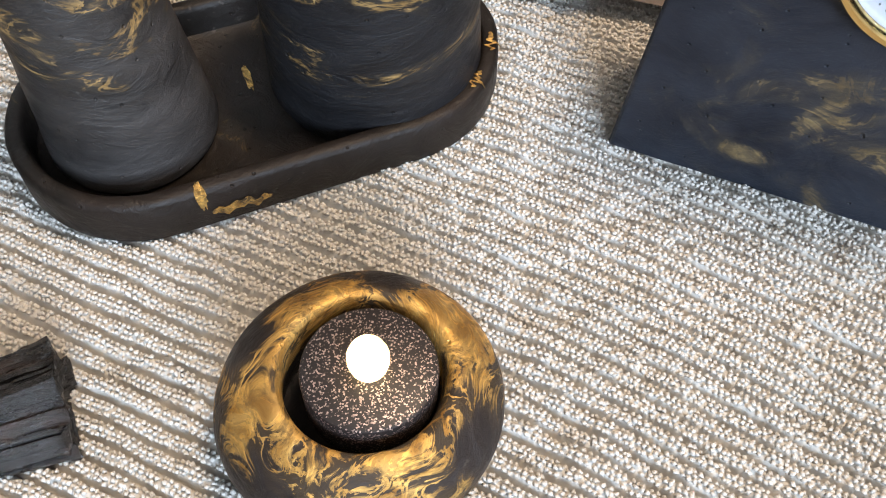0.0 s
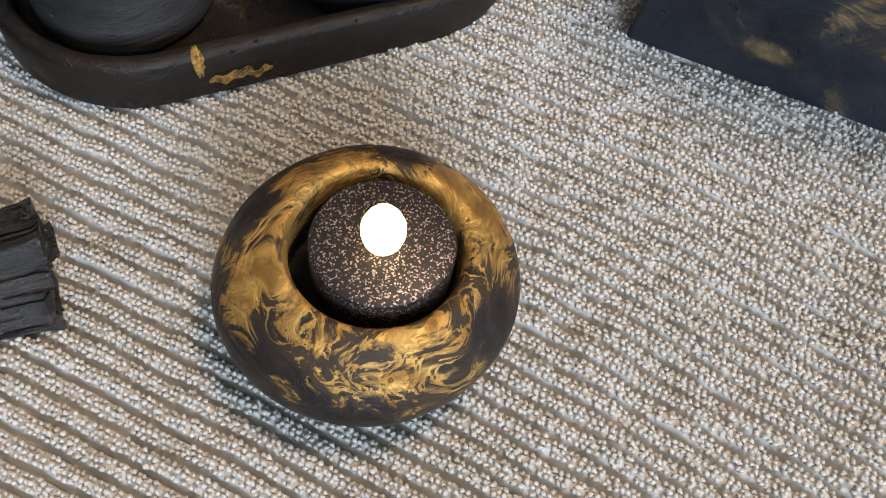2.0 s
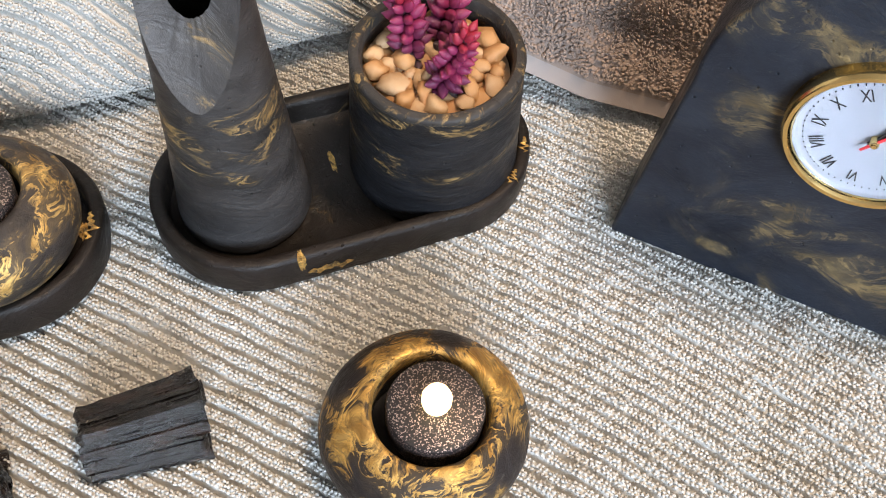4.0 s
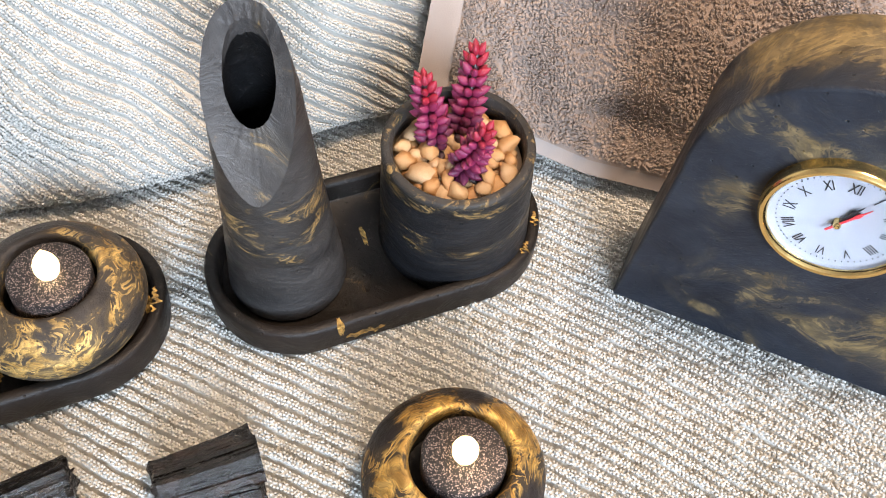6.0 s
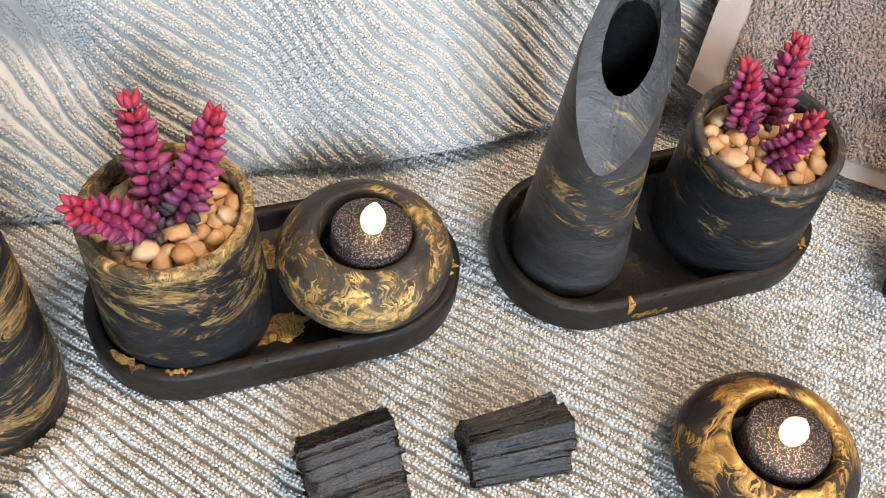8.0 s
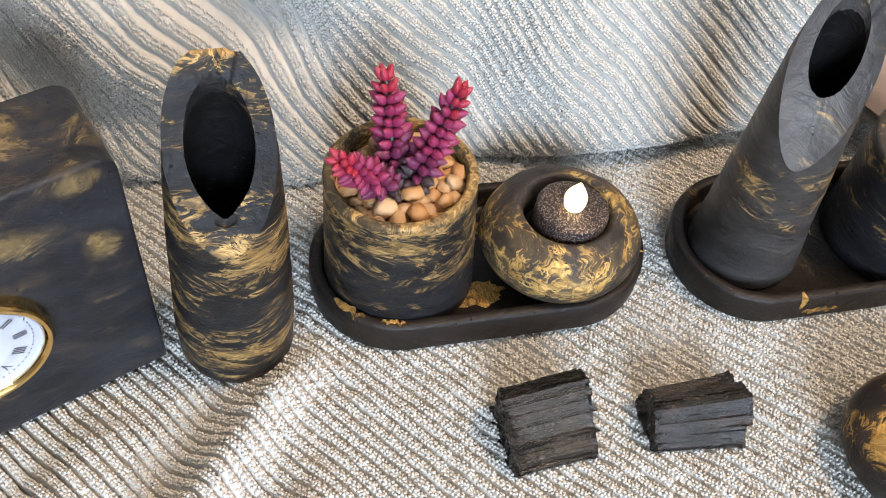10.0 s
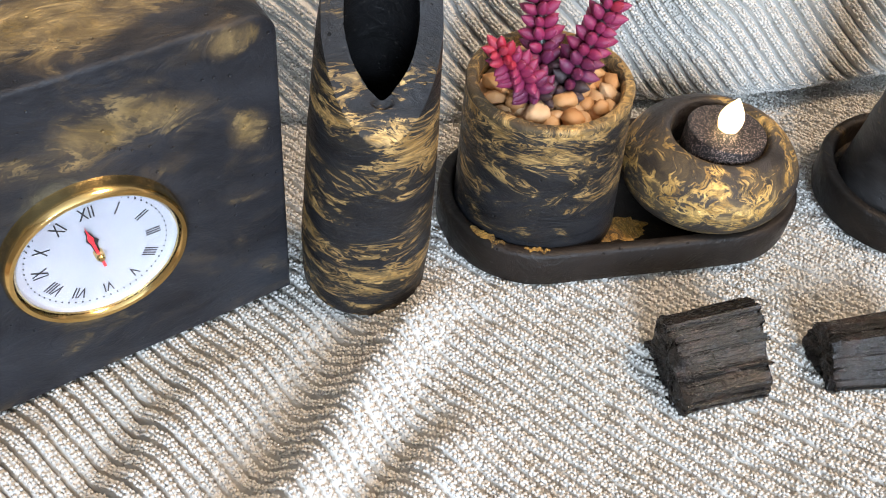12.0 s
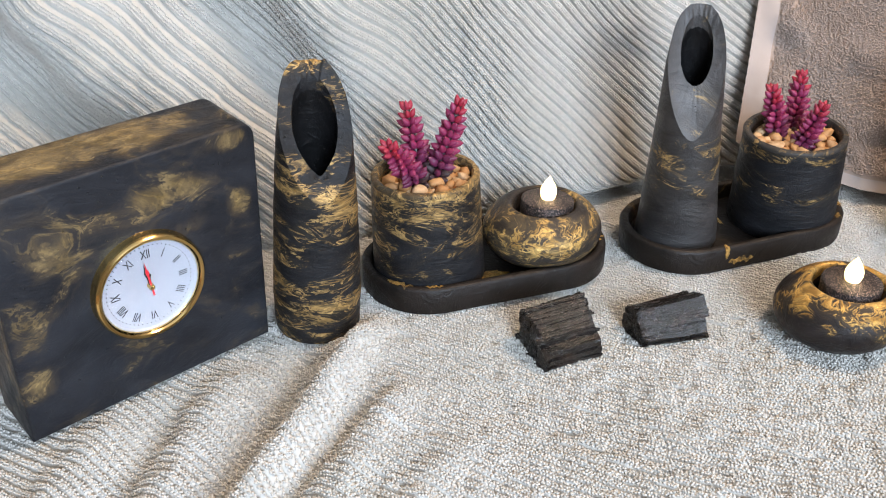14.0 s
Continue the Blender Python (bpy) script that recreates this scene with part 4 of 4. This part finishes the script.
def hand_bm(length, wide, tail, y):
    bm = bmesh.new()
    for dy in (y, y + 0.0004):
        pts = [(-wide / 2, -tail), (wide / 2, -tail), (wide / 2, length * 0.45), (wide, length * 0.6), (wide / 3, length * 0.75), (0, length), (-wide / 3, length * 0.75), (-wide, length * 0.6), (-wide / 2, length * 0.45)]
        bm.faces.new([bm.verts.new((x, dy, z)) for x, z in pts])
    a, b = list(bm.faces)
    va, vb = list(a.verts), list(b.verts)
    for i in range(len(va)):
        j = (i + 1) % len(va)
        bm.faces.new((va[i], va[j], vb[j], vb[i]))
    return bm


def turned(profile, seg=80):
    """A lathe form whose axis points out of the clock's front (towards -y)."""
    bm = lathe(profile, seg)
    bmesh.ops.transform(bm, matrix=pose(0, 0, 0, 90), verts=bm.verts)
    return bm


def clock(m, outline, depth, mat, dial_at, hour, minute, second, label):
    ck = thing("mantel_clock", m, label, "clock", "mantel clocks")
    part("body", slab(outline, depth, 0.0022), mat, ck, angle=50)
    cx, cz = dial_at
    at = pose(cx, 0, cz)

    def put(name, bm, material_, label_="", spin=0):
        ob = part(name, bm, material_, ck, label_)
        ob.matrix_basis = at @ pose(0, 0, 0, 0, spin, 0)
        return ob

    put("bezel", turned([(0.0305, 0.0016), (0.0308, 0.0060), (0.0322, 0.0078), (0.0338, 0.0080), (0.0350, 0.0068), (0.0354, 0.0045), (0.0350, 0.0012), (0.0356, -0.0005), (0.0300, -0.0005)]), BRASS, "polished brass bezel")
    dial = put("dial", turned([(0, 0.0030), (0.0292, 0.0030), (0.0300, 0.0034), (0.0306, 0.0046), (0.0306, -0.0004)]), WHITE, "white dial with black Roman numerals")
    for i, me in enumerate(NUMERALS):
        a = 2 * math.pi * i / 12
        ob = new("numeral", me)
        ob.parent = dial
        ob.matrix_basis = pose(0.0215 * math.sin(a), -0.0033, 0.0215 * math.cos(a)) @ pose(0, 0, 0, 0, 30 * i, 0) @ pose(0, 0, 0, 90, 0, 0) @ Matrix.Diagonal((0.62, 1, 1, 1))
    tick = mesh_of(block(-0.00022, -0.0034, -0.00022, 0.00022, -0.0029, 0.00022), "minute_mark", INK, False)
    for i in range(60):
        a = 2 * math.pi * i / 60
        ob = new("minute_mark", tick)
        ob.parent = dial
        ob.matrix_basis = Matrix.Translation((0.0268 * math.sin(a), 0, 0.0268 * math.cos(a))) @ pose(0, 0, 0, 0, 6 * i, 0)
    put("hour_hand", hand_bm(0.0125, 0.0020, 0.003, -0.0042), INK, "black spade hour hand", hour)
    put("minute_hand", hand_bm(0.0165, 0.0016, 0.003, -0.0050), INK, "black spade minute hand", minute)
    put("second_hand", hand_bm(0.0185, 0.0011, 0.0065, -0.0058), RED, "red second hand", second)
    put("hub", turned([(0, 0.0078), (0.0010, 0.0076), (0.0018, 0.0066), (0.0019, 0.0030)], 24), BRASS, "brass centre cap")
    glass = put("crystal", turned([(0, 0.0082), (0.0200, 0.0078), (0.0300, 0.0068), (0.0306, 0.0062), (0.0300, 0.0060), (0.0200, 0.0070), (0, 0.0074)]), GLASS, "clear domed crystal")
    glass.visible_shadow = False
    return ck


arch = [(0.0, 0.0), (0.172, 0.0)]
for k in range(25):
    a = -0.06 + (math.pi + 0.12) * k / 24
    arch.append((0.086 + 0.0735 * math.cos(a), 0.120 + 0.0735 * math.sin(a)))
clock_a = clock(pose(0.178, 0.371, base_at(0.22, 0.37) - 0.001, 0, 0, -14.35), arch, 0.052, CLOCK_BLUE, (0.086, 0.120), 32, 24, 33,
                "blue-black concrete mantel clock with arched top and gold streaks")
square = [(0.0, 0.0), (0.165, 0.0)]
for cx, cz, a0 in ((0.165 - 0.010, 0.162 - 0.010, 0), (0.010, 0.162 - 0.010, 90)):
    for k in range(7):
        a = radians(a0 + 15 * k)
        square.append((cx + 0.010 * math.cos(a), cz + 0.010 * math.sin(a)))
clock_b = clock(pose(-0.3752, 0.0104, 0.0245, 5, 0, 54.35), square, 0.047, CLOCK_BLACK, (0.0840, 0.0795), -4, -10, -8,
                "square black concrete mantel clock with rounded corners and gilded edge")
